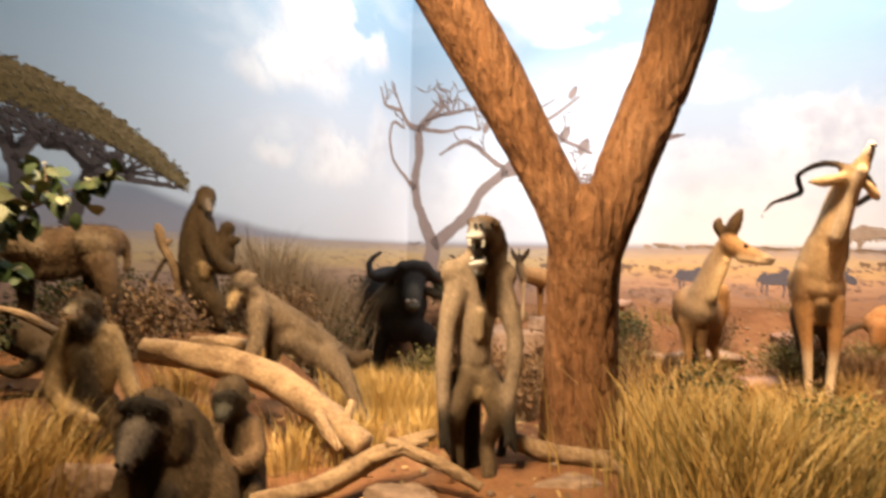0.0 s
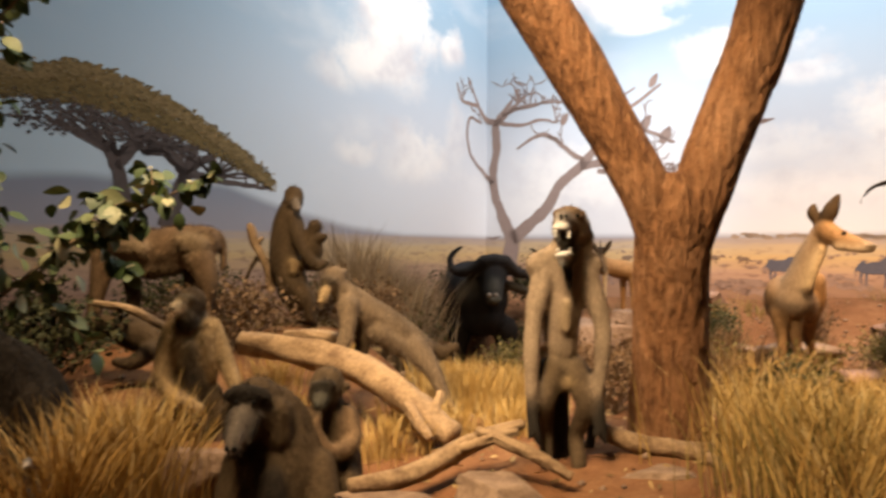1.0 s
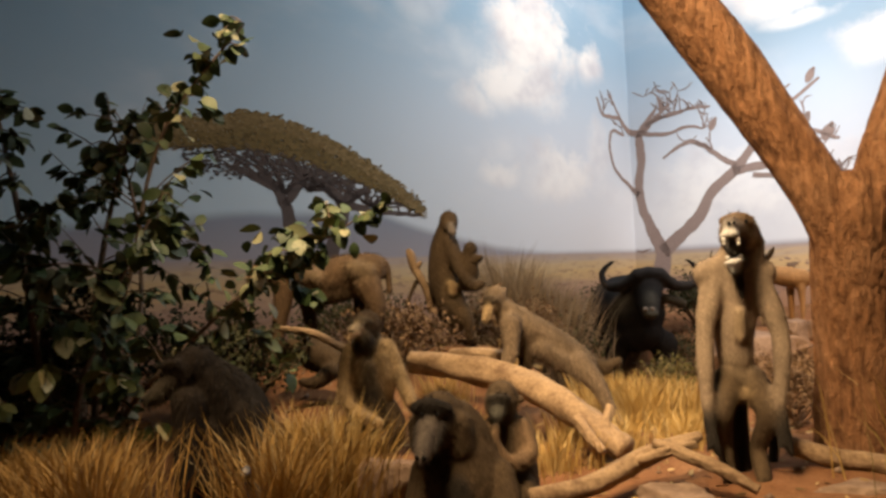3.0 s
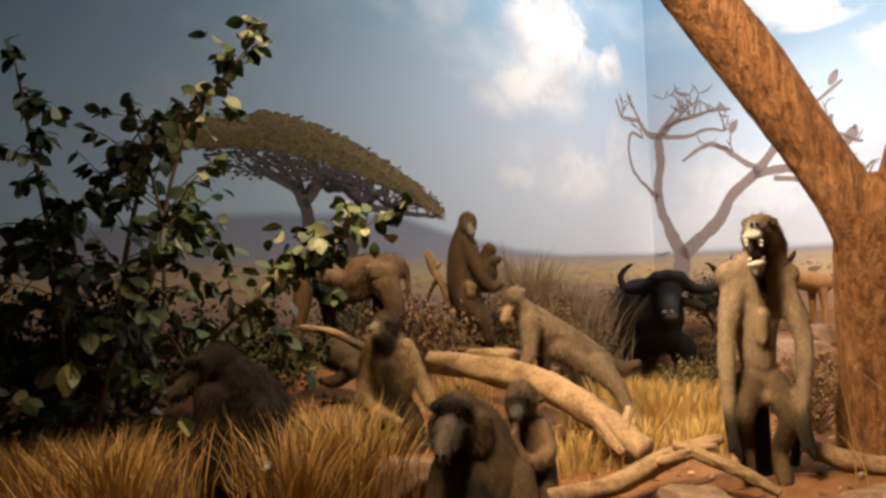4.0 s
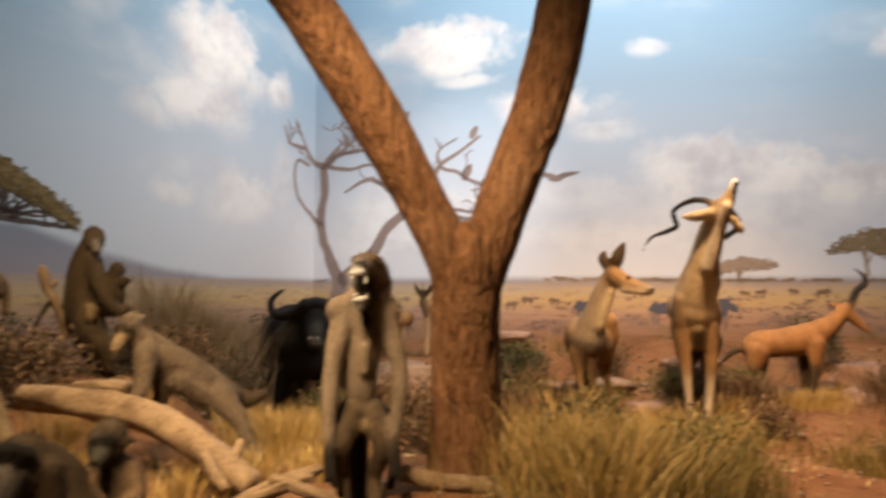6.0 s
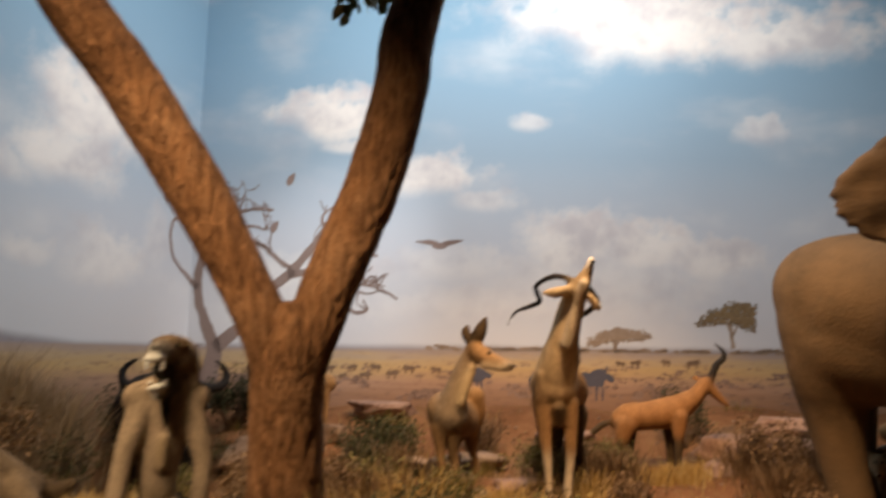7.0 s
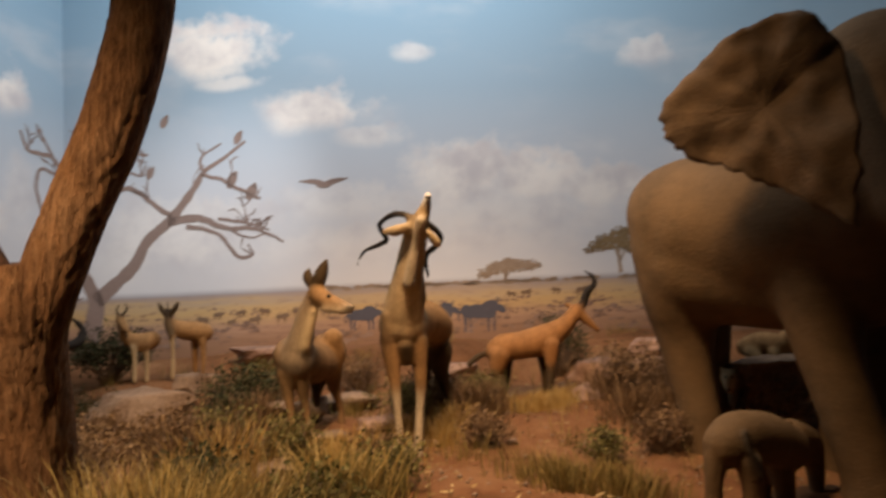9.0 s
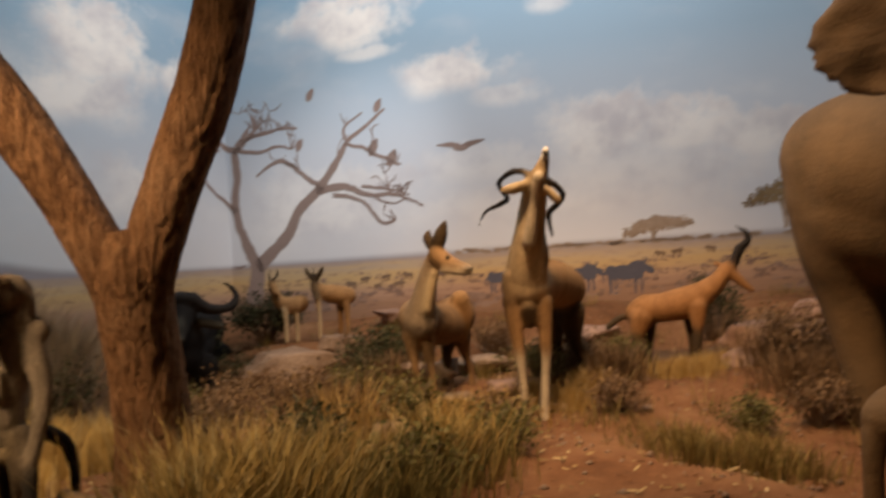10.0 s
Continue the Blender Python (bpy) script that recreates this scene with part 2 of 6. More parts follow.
def build_mural():
    top, thick = 8.6, 0.15
    for k, name in ((0, "wall_west"), (1, "wall_north")):
        pts = MURAL[:2] if k == 0 else MURAL[1:]
        us = [U0, 10.31] if k == 0 else [10.31]
        if k:
            for a, b in zip(pts, pts[1:]):
                us.append(us[-1] + math.hypot(b[0] - a[0], b[1] - a[1]))
        bm = bmesh.new()
        lay = bm.loops.layers.uv.new("mural")
        rows = []
        for (x, y), u in zip(pts, us):
            i = pts.index((x, y))
            a, b = pts[max(i - 1, 0)], pts[min(i + 1, len(pts) - 1)]
            d = Vector((b[0] - a[0], b[1] - a[1], 0)).normalized()
            out = Vector((-d.y, d.x, 0)) * thick
            rows.append([bm.verts.new((x, y, 0)), bm.verts.new((x, y, top)), bm.verts.new((x + out.x, y + out.y, top)), bm.verts.new((x + out.x, y + out.y, 0))])
        for i in range(len(rows) - 1):
            for q in range(4):
                r = (q + 1) % 4
                f = bm.faces.new((rows[i][q], rows[i + 1][q], rows[i + 1][r], rows[i][r]))
                for lp in f.loops:
                    j = i if lp.vert in rows[i] else i + 1
                    lp[lay].uv = (us[j], lp.vert.co.z)
        for f in bm.faces:
            f.smooth = True
        for e in bm.edges:
            e.smooth = abs(e.verts[0].co.z - e.verts[1].co.z) > 1
        bm.faces.new(rows[0])
        bm.faces.new(rows[-1][::-1])
        bmesh.ops.recalc_face_normals(bm, faces=bm.faces)
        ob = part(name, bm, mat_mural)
        tagged(ob, "display wall painted with a hazy savanna sky and plain", "wall", kind="structure")


def box(x0, y0, z0, x1, y1, z1):
    bm = bmesh.new()
    bmesh.ops.create_cube(bm, size=1.0, matrix=Matrix.Translation(((x0 + x1) / 2, (y0 + y1) / 2, (z0 + z1) / 2)) @ Matrix.Diagonal((x1 - x0, y1 - y0, z1 - z0, 1)))
    return bm


def build_hall():
    dark = two_scale("hall_paint", (0.05, 0.05, 0.055), (0.07, 0.07, 0.075), 0.8, 20, 0.8, 0.1)
    carpet = two_scale("hall_floor", (0.04, 0.035, 0.03), (0.07, 0.06, 0.05), 2, 60, 0.95, 0.3)
    for name, b, label in (
        ("floor", (-9, -4, -0.1, 13, 0.6, 0.0), "dark hall floor"), ("sill_wall", (-9, 0.6, 0, 13, 0.85, 0.33), "dark sill wall below the display"),
        ("header_wall", (-9, 0.6, 2.7, 13, 0.85, 8.6), "dark wall above the display opening"), ("wall_south", (-9, -4.2, 0, 13, -4.0, 8.6), "dark hall wall"),
        ("hall_wall_west", (-9.2, -4, 0, -9, 0.85, 8.6), "dark hall wall"), ("hall_wall_east", (13, -4, 0, 13.2, 0.85, 8.6), "dark hall wall"),
        ("ceiling", (-9, -4, 8.6, 13, 12.6, 8.75), "dark ceiling"),
    ):
        tagged(part(name, box(*b), carpet if name == "floor" else dark), label, name.split("_")[0], kind="structure")


build_ground()
build_mural()
build_hall()


# ---- tubes: trunks, limbs, logs, branches ----
def smooth_path(pts, n):
    """n + 1 points with radii on a soft curve through (x, y, z, r)."""
    p = [np.array(q, float) for q in pts]
    p = [2 * p[0] - p[1]] + p + [2 * p[-1] - p[-2]]
    out = []
    for k in range(n + 1):
        s = k / n * (len(p) - 3)
        i = min(int(s), len(p) - 4)
        t = s - i
        a, b, c, d = p[i : i + 4]
        out.append(0.5 * (2 * b + (c - a) * t + (2 * a - 5 * b + 4 * c - d) * t * t + (3 * b - a - 3 * c + d) * t**3))
    return out


def tube(verts, faces, pts, rings=12, sides=10, rough=0.0, ridges=0.0, seed=0.0, cap=True, lump=0.0):
    """Adds a tapered, uneven tube along the points to the lists."""
    path = smooth_path(pts, rings)
    base = len(verts)
    ref = None
    run = 0.0
    for k, q in enumerate(path):
        a, b = path[max(k - 1, 0)], path[min(k + 1, rings)]
        d = Vector((b - a)[:3]).normalized()
        if k:
            run += float(np.linalg.norm(q[:3] - path[k - 1][:3]))
        if ref is None:
            ref = d.orthogonal().normalized()
        ref = (ref - d * ref.dot(d)).normalized()
        side = d.cross(ref)
        for s in range(sides):
            an = 2 * math.pi * s / sides
            r = q[3]
            if lump:
                r *= 1 + lump * fbm(math.cos(an) * 1.2 + seed, math.sin(an) * 1.2, run * 2.2 + seed, 3)
            if rough:
                r *= 1 + rough * fbm(math.cos(an) * 4 + seed, math.sin(an) * 4, run * 9, 4)
            if ridges:
                v = fbm(math.cos(an) * 9 + seed, math.sin(an) * 9, run * 5.0 + seed, 3)
                r -= ridges * (1 - min(1.0, abs(v) * 5.0))
            o = ref * math.cos(an) + side * math.sin(an)
            verts.append((q[0] + o.x * r, q[1] + o.y * r, q[2] + o.z * r))
    for k in range(rings):
        for s in range(sides):
            t = (s + 1) % sides
            faces.append((base + k * sides + s, base + k * sides + t, base + (k + 1) * sides + t, base + (k + 1) * sides + s))
    if cap:
        faces.append(tuple(base + s for s in range(sides))[::-1])
        faces.append(tuple(base + rings * sides + s for s in range(sides)))


def bark_material():
    n = Nodes("red_brown_bark", 0.9, 0.2)
    v = n.coord("Object")
    long = n.coord("Object", (1, 1, 0.22))
    a, b, c = n.noise(v, 2.2, 4), n.noise(long, 38.0, 6, 0.7), n.noise(v, 90.0, 4, 0.7)
    col = n.ramp(n.math("ADD", n.math("MULTIPLY", a, 0.55), n.math("MULTIPLY", b, 0.5)), [(0.32, (0.10, 0.045, 0.02)), (0.5, (0.26, 0.125, 0.055)), (0.72, (0.42, 0.23, 0.12))])
    col = n.mix(1.0, col, n.ramp(c, [(0.3, (0.75, 0.72, 0.7)), (0.7, (1.1, 1.1, 1.1))]), "MULTIPLY")
    crack = n.noise(n.coord("Object", (1, 1, 0.2)), 34.0, 5, 0.6)
    col = n.mix(1.0, col, n.ramp(crack, [(0.34, (0.58, 0.54, 0.52)), (0.48, (1.0, 1.0, 1.0)), (0.68, (1.3, 1.27, 1.25))]), "MULTIPLY")
    n.bump(n.math("ADD", n.math("MULTIPLY", crack, 1.4), n.math("ADD", b, n.math("MULTIPLY", c, 0.3))), 1.0, 0.035)
    return n.done(col)


mat_bark = bark_material()


def forked_tree():
    tree = tagged(new("forked_tree"), "large forked tree with furrowed red-brown bark on the earth", "tree")
    limbs = (
        ("trunk", [(0.82, 3.9, 0.45, 0.28), (0.80, 3.89, 0.62, 0.215), (0.785, 3.87, 0.9, 0.182), (0.78, 3.83, 1.2, 0.176), (0.78, 3.77, 1.5, 0.174), (0.785, 3.72, 1.72, 0.172), (0.78, 3.7, 1.86, 0.10)], 150, 96),
        ("limb", [(0.76, 3.78, 1.35, 0.09), (0.685, 3.69, 1.70, 0.118), (0.505, 3.69, 2.055, 0.126), (0.285, 3.65, 2.44, 0.136), (0.04, 3.55, 2.82, 0.137), (-0.27, 3.42, 3.24, 0.125), (-0.63, 3.46, 3.88, 0.10), (-0.78, 3.36, 4.68, 0.07)], 170, 72),
        ("limb", [(0.81, 3.78, 1.35, 0.09), (0.885, 3.71, 1.72, 0.128), (1.015, 3.73, 2.1, 0.134), (1.165, 3.76, 2.5, 0.138), (1.275, 3.8, 2.95, 0.14), (1.31, 3.83, 3.25, 0.145), (1.40, 3.86, 3.6, 0.125), (1.6, 3.9, 4.4, 0.09)], 170, 72),
    )
    for k, (name, pts, rings, sides) in enumerate(limbs):
        verts, faces = [], []
        tube(verts, faces, pts, rings, sides, rough=0.02, ridges=0.009, seed=k * 3.1, lump=0.05)
        part(name, mesh_of(name, verts, faces, material=mat_bark), mat_bark, tree)
    return tree


forked_tree()


# ---- mounted animals: each one closed body, grown together from rounded limbs ----
DUN, TAN, PALE = (0.22, 0.16, 0.095), (0.34, 0.235, 0.12), (0.58, 0.44, 0.26)
UMBER, BROWN = (0.075, 0.050, 0.027), (0.15, 0.095, 0.052)
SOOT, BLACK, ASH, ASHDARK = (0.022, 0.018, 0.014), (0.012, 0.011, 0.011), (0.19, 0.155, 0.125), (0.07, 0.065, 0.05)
FAWN, GREYTAN, ORANGE = (0.34, 0.195, 0.085), (0.27, 0.20, 0.135), (0.35, 0.17, 0.065)
HORN, HIDE, SLATE, TOOTH = (0.03, 0.026, 0.024), (0.125, 0.082, 0.042), (0.05, 0.055, 0.07), (0.82, 0.80, 0.74)

CREAM, SORREL = (0.60, 0.50, 0.36), (0.24, 0.14, 0.065)
EAR, DARKDUN = (0.12, 0.08, 0.045), (0.165, 0.118, 0.075)
mat_fur = tinted("fur", 75, 0.9, 0.8, 0.008, 0.5, (1, 1, 0.35))


def hide_material():
    n = Nodes("wrinkled_hide", 0.85, 0.2)
    at = n.node("ShaderNodeAttribute")
    at.attribute_name = "tint"
    v = n.coord("Object")
    cell = n.node("ShaderNodeTexVoronoi", Vector=v, Scale=26.0)
    cell.feature = "DISTANCE_TO_EDGE"
    fold = n.noise(n.coord("Object", (1.0, 1.0, 1.6)), 7.0, 6, 0.65)
    big = n.noise(v, 1.6, 4)
    f = n.math("ADD", n.math("MULTIPLY", big, 0.6), n.math("MULTIPLY", fold, 0.4))
    c = n.mix(1.0, at.outputs["Color"], n.ramp(f, [(0.3, (0.6, 0.6, 0.6)), (0.7, (1.25, 1.2, 1.15))]), "MULTIPLY")
    n.bump(n.math("ADD", n.math("MULTIPLY", n.step(cell.outputs["Distance"], 0.0, 0.12), 0.3), fold), 0.4, 0.015)
    return n.done(c)


mat_hide = hide_material()


class Mount:
    def __init__(self):
        self.verts, self.faces, self.samples, self.dabs, self.sheets = [], [], [], [], []

    def ball(self, verts, faces, c, r, squash=1.0):
        base = len(verts)
        rows, cols = (7, 10) if r < 0.15 else (22, 32)
        for i in range(rows + 1):
            th = math.pi * i / rows
            for j in range(cols):
                ph = 2 * math.pi * j / cols
                verts.append((c[0] + r * math.sin(th) * math.cos(ph), c[1] + r * math.sin(th) * math.sin(ph), c[2] + r * squash * math.cos(th)))
        for i in range(rows):
            for j in range(cols):
                k = (j + 1) % cols
                faces.append((base + i * cols + j, base + (i + 1) * cols + j, base + (i + 1) * cols + k, base + i * cols + k))

    def chain(self, tint, *pts):
        """A limb through points x, y, z, radius."""
        length = sum(math.dist(a[:3], b[:3]) for a, b in zip(pts, pts[1:]))
        thin = min(p[3] for p in pts)
        n = max(len(pts) * 2, min(60, int(length / max(0.35 * thin, 0.008))))
        for q in smooth_path(pts, n):
            r = max(q[3], 0.004)
            self.ball(self.verts, self.faces, q[:3], r)
            self.samples.append((q[0], q[1], q[2], r, *tint))

    def slab(self, tint, *pts):
        """A thick sheet, such as an ear, folded and with a torn edge."""
        rim = smooth_path(list(pts) + [pts[0]], 140)[:-1]
        c = np.mean([p[:3] for p in pts], 0)
        th = pts[0][3]
        d = Vector((pts[3][0] - c[0], pts[3][1] - c[1], pts[3][2] - c[2])).cross(Vector((pts[0][0] - c[0], pts[0][1] - c[1], pts[0][2] - c[2]))).normalized()
        verts, faces, tints = [], [], []
        rings = 14
        for sgn in (-1, 1):
            for i in range(rings + 1):
                for k, p in enumerate(rim):
                    s = i / rings
                    low = 0.5 - 0.5 * math.tanh((p[2] - c[2]) * 4)
                    wear = 1 + s**6 * ((0.02 + 0.08 * low) * fbm(k * 0.3, th * 50, 0, 4) - 0.02 * low)
                    v = c + (p[:3] - c) * s * wear
                    fold = 0.22 * fbm(k * 0.09, s * 2.5, 2.0, 3) * s
                    lift = 1.6 * th * fbm(v[0] * 3, v[1] * 3, v[2] * 3, 2) + th * 1.2 * (1 - s * s) + 2.2 * th * fold
                    verts.append(tuple(v + np.array(d) * (sgn * th * (1 - 0.75 * s) - lift)))
                    shade = 1 + 0.35 * fbm(k * 0.12, s * 2.5, 5.0, 4)
                    tints.append(tuple(x * shade for x in tint))
        m, half = len(rim), (rings + 1) * len(rim)
        for s in (0, 1):
            for i in range(rings):
                for k in range(m):
                    q = (k + 1) % m
                    faces.append((s * half + i * m + k, s * half + i * m + q, s * half + (i + 1) * m + q, s * half + (i + 1) * m + k))
        for k in range(m):
            q = (k + 1) % m
            faces.append((rings * m + k, rings * m + q, half + rings * m + q, half + rings * m + k))
        self.sheets.append((verts, faces, tints))

    def dab(self, tint, *pts):
        """Small hard bits: eyes, teeth, nostrils."""
        for p in pts:
            self.dabs.append((p, tint))

    def finish(self, name, m, material, voxel, fur, density, label, category, group="", soft=4):
        raw = mesh_of("raw", self.verts, self.faces)
        ob = new("raw", raw)
        mod = ob.modifiers.new("grow", "REMESH")
        mod.mode, mod.voxel_size = "VOXEL", voxel
        sm = ob.modifiers.new("soft", "SMOOTH")
        sm.iterations, sm.factor = soft, 0.5
        deps = bpy.context.evaluated_depsgraph_get()
        me = bpy.data.meshes.new_from_object(ob.evaluated_get(deps))
        bpy.data.objects.remove(ob)
        nv = len(me.vertices)
        co = np.empty(nv * 3)
        me.vertices.foreach_get("co", co)
        co = co.reshape(-1, 3)
        no = np.empty(nv * 3)
        me.vertices.foreach_get("normal", no)
        no = no.reshape(-1, 3)
        sam = np.array(self.samples)
        col = np.zeros((nv, 3))
        for i in range(0, nv, 4000):
            d = np.linalg.norm(co[i : i + 4000, None] - sam[None, :, :3], axis=2) - sam[None, :, 3]
            w = np.exp(-(d - d.min(1, keepdims=True)) / (1.2 * voxel))
            col[i : i + 4000] = (w @ sam[:, 4:7]) / w.sum(1, keepdims=True)
        # uneven flesh
        k = 0.09 / voxel
        bulge = np.sin(co[:, 0] * 2.1 * k + 1.3 * np.sin(co[:, 2] * 1.7 * k)) * np.sin(co[:, 1] * 1.9 * k + co[:, 2] * 1.3 * k + 0.7)
        co = co + no * (bulge * voxel * 0.25)[:, None]
        verts, tints = [tuple(p) for p in co], [tuple(c) for c in col]
        faces = [tuple(p.vertices) for p in me.polygons]
        if density:
            rng = np.random.default_rng(len(name))
            area = np.empty(len(faces))
            me.polygons.foreach_get("area", area)
            count = int(area.sum() * density)
            lead = np.array([f[0] for f in faces])
            weight = area * (col[lead].max(1) < 0.62)
            pick = rng.choice(len(area), count, p=weight / weight.sum())
            ids = np.array([(f[0], f[1], f[2], f[-1]) for f in faces])[pick]
            w = rng.dirichlet(np.ones(4), count)
            p = (co[ids] * w[:, :, None]).sum(1)
            nn = no[ids[:, 0]]
            flow = np.array([0, 0, -1.0]) + rng.normal(0, 0.3, (count, 3))
            flow -= nn * (flow * nn).sum(1, keepdims=True)
            d = flow * 0.95 + nn * rng.uniform(0.12, 0.4, (count, 1))
            d /= np.linalg.norm(d, axis=1, keepdims=True) + 1e-9
            side = np.cross(d, nn)
            side *= (0.001 + 0.04 * fur) / (np.linalg.norm(side, axis=1, keepdims=True) + 1e-9)
            tip = p + d * fur * rng.uniform(0.6, 1.3, (count, 1))
            p = p - nn * 0.002
            b0 = len(verts)
            verts += [tuple(v) for v in np.stack([p - side, p + side, tip], 1).reshape(-1, 3)]
            t = col[ids[:, 0]] * rng.uniform(0.45, 1.6, (count, 1))
            tints += [tuple(v) for v in np.repeat(t, 3, 0)]
            faces += [(b0 + 3 * i, b0 + 3 * i + 1, b0 + 3 * i + 2) for i in range(count)]
        for vs, fs, ts in self.sheets:
            b = len(verts)
            verts += vs
            tints += ts
            faces += [tuple(b + i for i in f) for f in fs]
        for p, tint in self.dabs:
            b = len(verts)
            vs, fs = [], []
            self.ball(vs, fs, p[:3], p[3])
            verts += vs
            tints += [tint] * len(vs)
            faces += [tuple(b + i for i in f) for f in fs]
        bpy.data.meshes.remove(me)
        bpy.data.meshes.remove(raw)
        out = mesh_of(name, verts, faces, material=material)
        at = out.attributes.new("tint", "FLOAT_COLOR", "POINT")
        at.data.foreach_set("color", np.hstack([np.array(tints), np.ones((len(tints), 1))]).ravel())
        ob = new(name, out)
        ob.matrix_world = m
        return tagged(ob, label, category, group)



def standing_baboon():
    m = Mount()
    m.chain(GREYTAN, (0.045, 0.065, 1.035, 0.090), (0.015, 0.005, 1.045, 0.080))
    m.chain(BROWN, (-0.055, -0.055, 1.095, 0.024), (-0.005, -0.075, 1.108, 0.026), (0.055, -0.05, 1.095, 0.024))
    m.chain(ASH, (-0.005, -0.05, 1.062, 0.050), (-0.048, -0.115, 1.07, 0.040), (-0.068, -0.155, 1.068, 0.032))
    m.chain(GREYTAN, (0.095, 0.05, 1.0, 0.05), (0.085, 0.055, 0.93, 0.055))
    m.chain(ASHDARK, (0.02, 0.0, 0.93, 0.048), (-0.022, -0.065, 0.905, 0.036), (-0.046, -0.115, 0.895, 0.028))
    m.chain(BLACK, (-0.005, -0.03, 0.99, 0.046), (-0.04, -0.085, 0.985, 0.034))
    m.chain(SOOT, (-0.005, -0.045, 0.865, 0.022), (-0.003, -0.058, 0.81, 0.020), (0.0, -0.058, 0.77, 0.014))
    m.chain(GREYTAN, (0.05, 0.075, 0.97, 0.09), (0.02, 0.085, 0.84, 0.108), (0.012, 0.09, 0.74, 0.106), (0.0, 0.08, 0.62, 0.090), (0.0, 0.07, 0.50, 0.078))
    m.chain(GREYTAN, (-0.105, 0.07, 0.868, 0.062), (0.02, 0.09, 0.89, 0.08), (0.135, 0.07, 0.868, 0.062))
    m.chain(DUN, (0.002, -0.022, 0.70, 0.02), (0.0, -0.012, 0.60, 0.024))
    m.chain(DUN, (0.0, 0.07, 0.50, 0.068), (0.0, 0.07, 0.41, 0.074))
    for x0, bend in ((-1, (-0.142, -0.165, -0.17)), (1, (0.162, 0.15, 0.12))):
        m.chain(GREYTAN, (0.012 + 0.095 * x0, 0.06, 0.83, 0.062), (bend[0], 0.0, 0.64, 0.043), (bend[1], -0.045, 0.47, 0.037), (bend[2], -0.075, 0.32, 0.030))
        m.chain(SOOT, (bend[2], -0.075, 0.31, 0.027), (bend[2], -0.10, 0.22, 0.028), (bend[2] + 0.012, -0.115, 0.16, 0.022), (bend[2] + 0.02, -0.125, 0.12, 0.011))
        m.chain(SOOT, (bend[2] - 0.02, -0.11, 0.20, 0.011), (bend[2] - 0.03, -0.13, 0.14, 0.008))
    # lower body shade put into the colour: dark legs, near-black fill between them
    m.chain(UMBER, (-0.05, 0.05, 0.40, 0.068), (-0.105, -0.05, 0.29, 0.050), (-0.085, 0.01, 0.14, 0.036), (-0.10, -0.06, 0.03, 0.032))
    m.chain(UMBER, (0.055, 0.05, 0.40, 0.068), (0.08, -0.05, 0.27, 0.050), (0.055, 0.01, 0.12, 0.036), (0.045, -0.07, 0.0, 0.034))
    m.chain(SOOT, (0.0, 0.10, 0.34, 0.05), (0.0, 0.12, 0.15, 0.06), (0.0, 0.12, 0.0, 0.06))
    m.chain(SOOT, (0.10, 0.18, 0.42, 0.034), (0.20, 0.27, 0.30, 0.030), (0.22, 0.28, 0.08, 0.024), (0.181, 0.258, -0.09, 0.024))
    m.chain(TAN, (-0.04, -0.02, 0.345, 0.026), (0.02, -0.01, 0.35, 0.026))
    m.chain(TOOTH, (-0.100, -0.155, 1.032, 0.014), (-0.085, -0.178, 1.036, 0.016), (-0.058, -0.176, 1.036, 0.016), (-0.034, -0.15, 1.032, 0.013))
    m.dab(TOOTH, (-0.098, -0.166, 1.014, 0.010), (-0.097, -0.166, 0.999, 0.008), (-0.040, -0.166, 1.012, 0.010), (-0.039, -0.166, 0.996, 0.008))
    m.chain(TOOTH, (-0.078, -0.124, 0.918, 0.014), (-0.06, -0.144, 0.922, 0.016), (-0.036, -0.14, 0.924, 0.016), (-0.014, -0.11, 0.93, 0.012))
    m.dab(TOOTH, (-0.076, -0.132, 0.94, 0.008), (-0.018, -0.122, 0.946, 0.008))
    m.dab(BLACK, (-0.036, -0.098, 1.088, 0.009), (0.022, -0.088, 1.088, 0.009), (-0.08, -0.186, 1.08, 0.008), (-0.058, -0.186, 1.08, 0.008))
    return m.finish("standing_baboon", pose(0.30, 3.48, 0.56, 0, 0, 18.8), mat_fur, 0.011, 0.02, 13000, "grey-brown baboon mount standing upright with bared white teeth", "animal mount", "baboon troop")


standing_baboon()


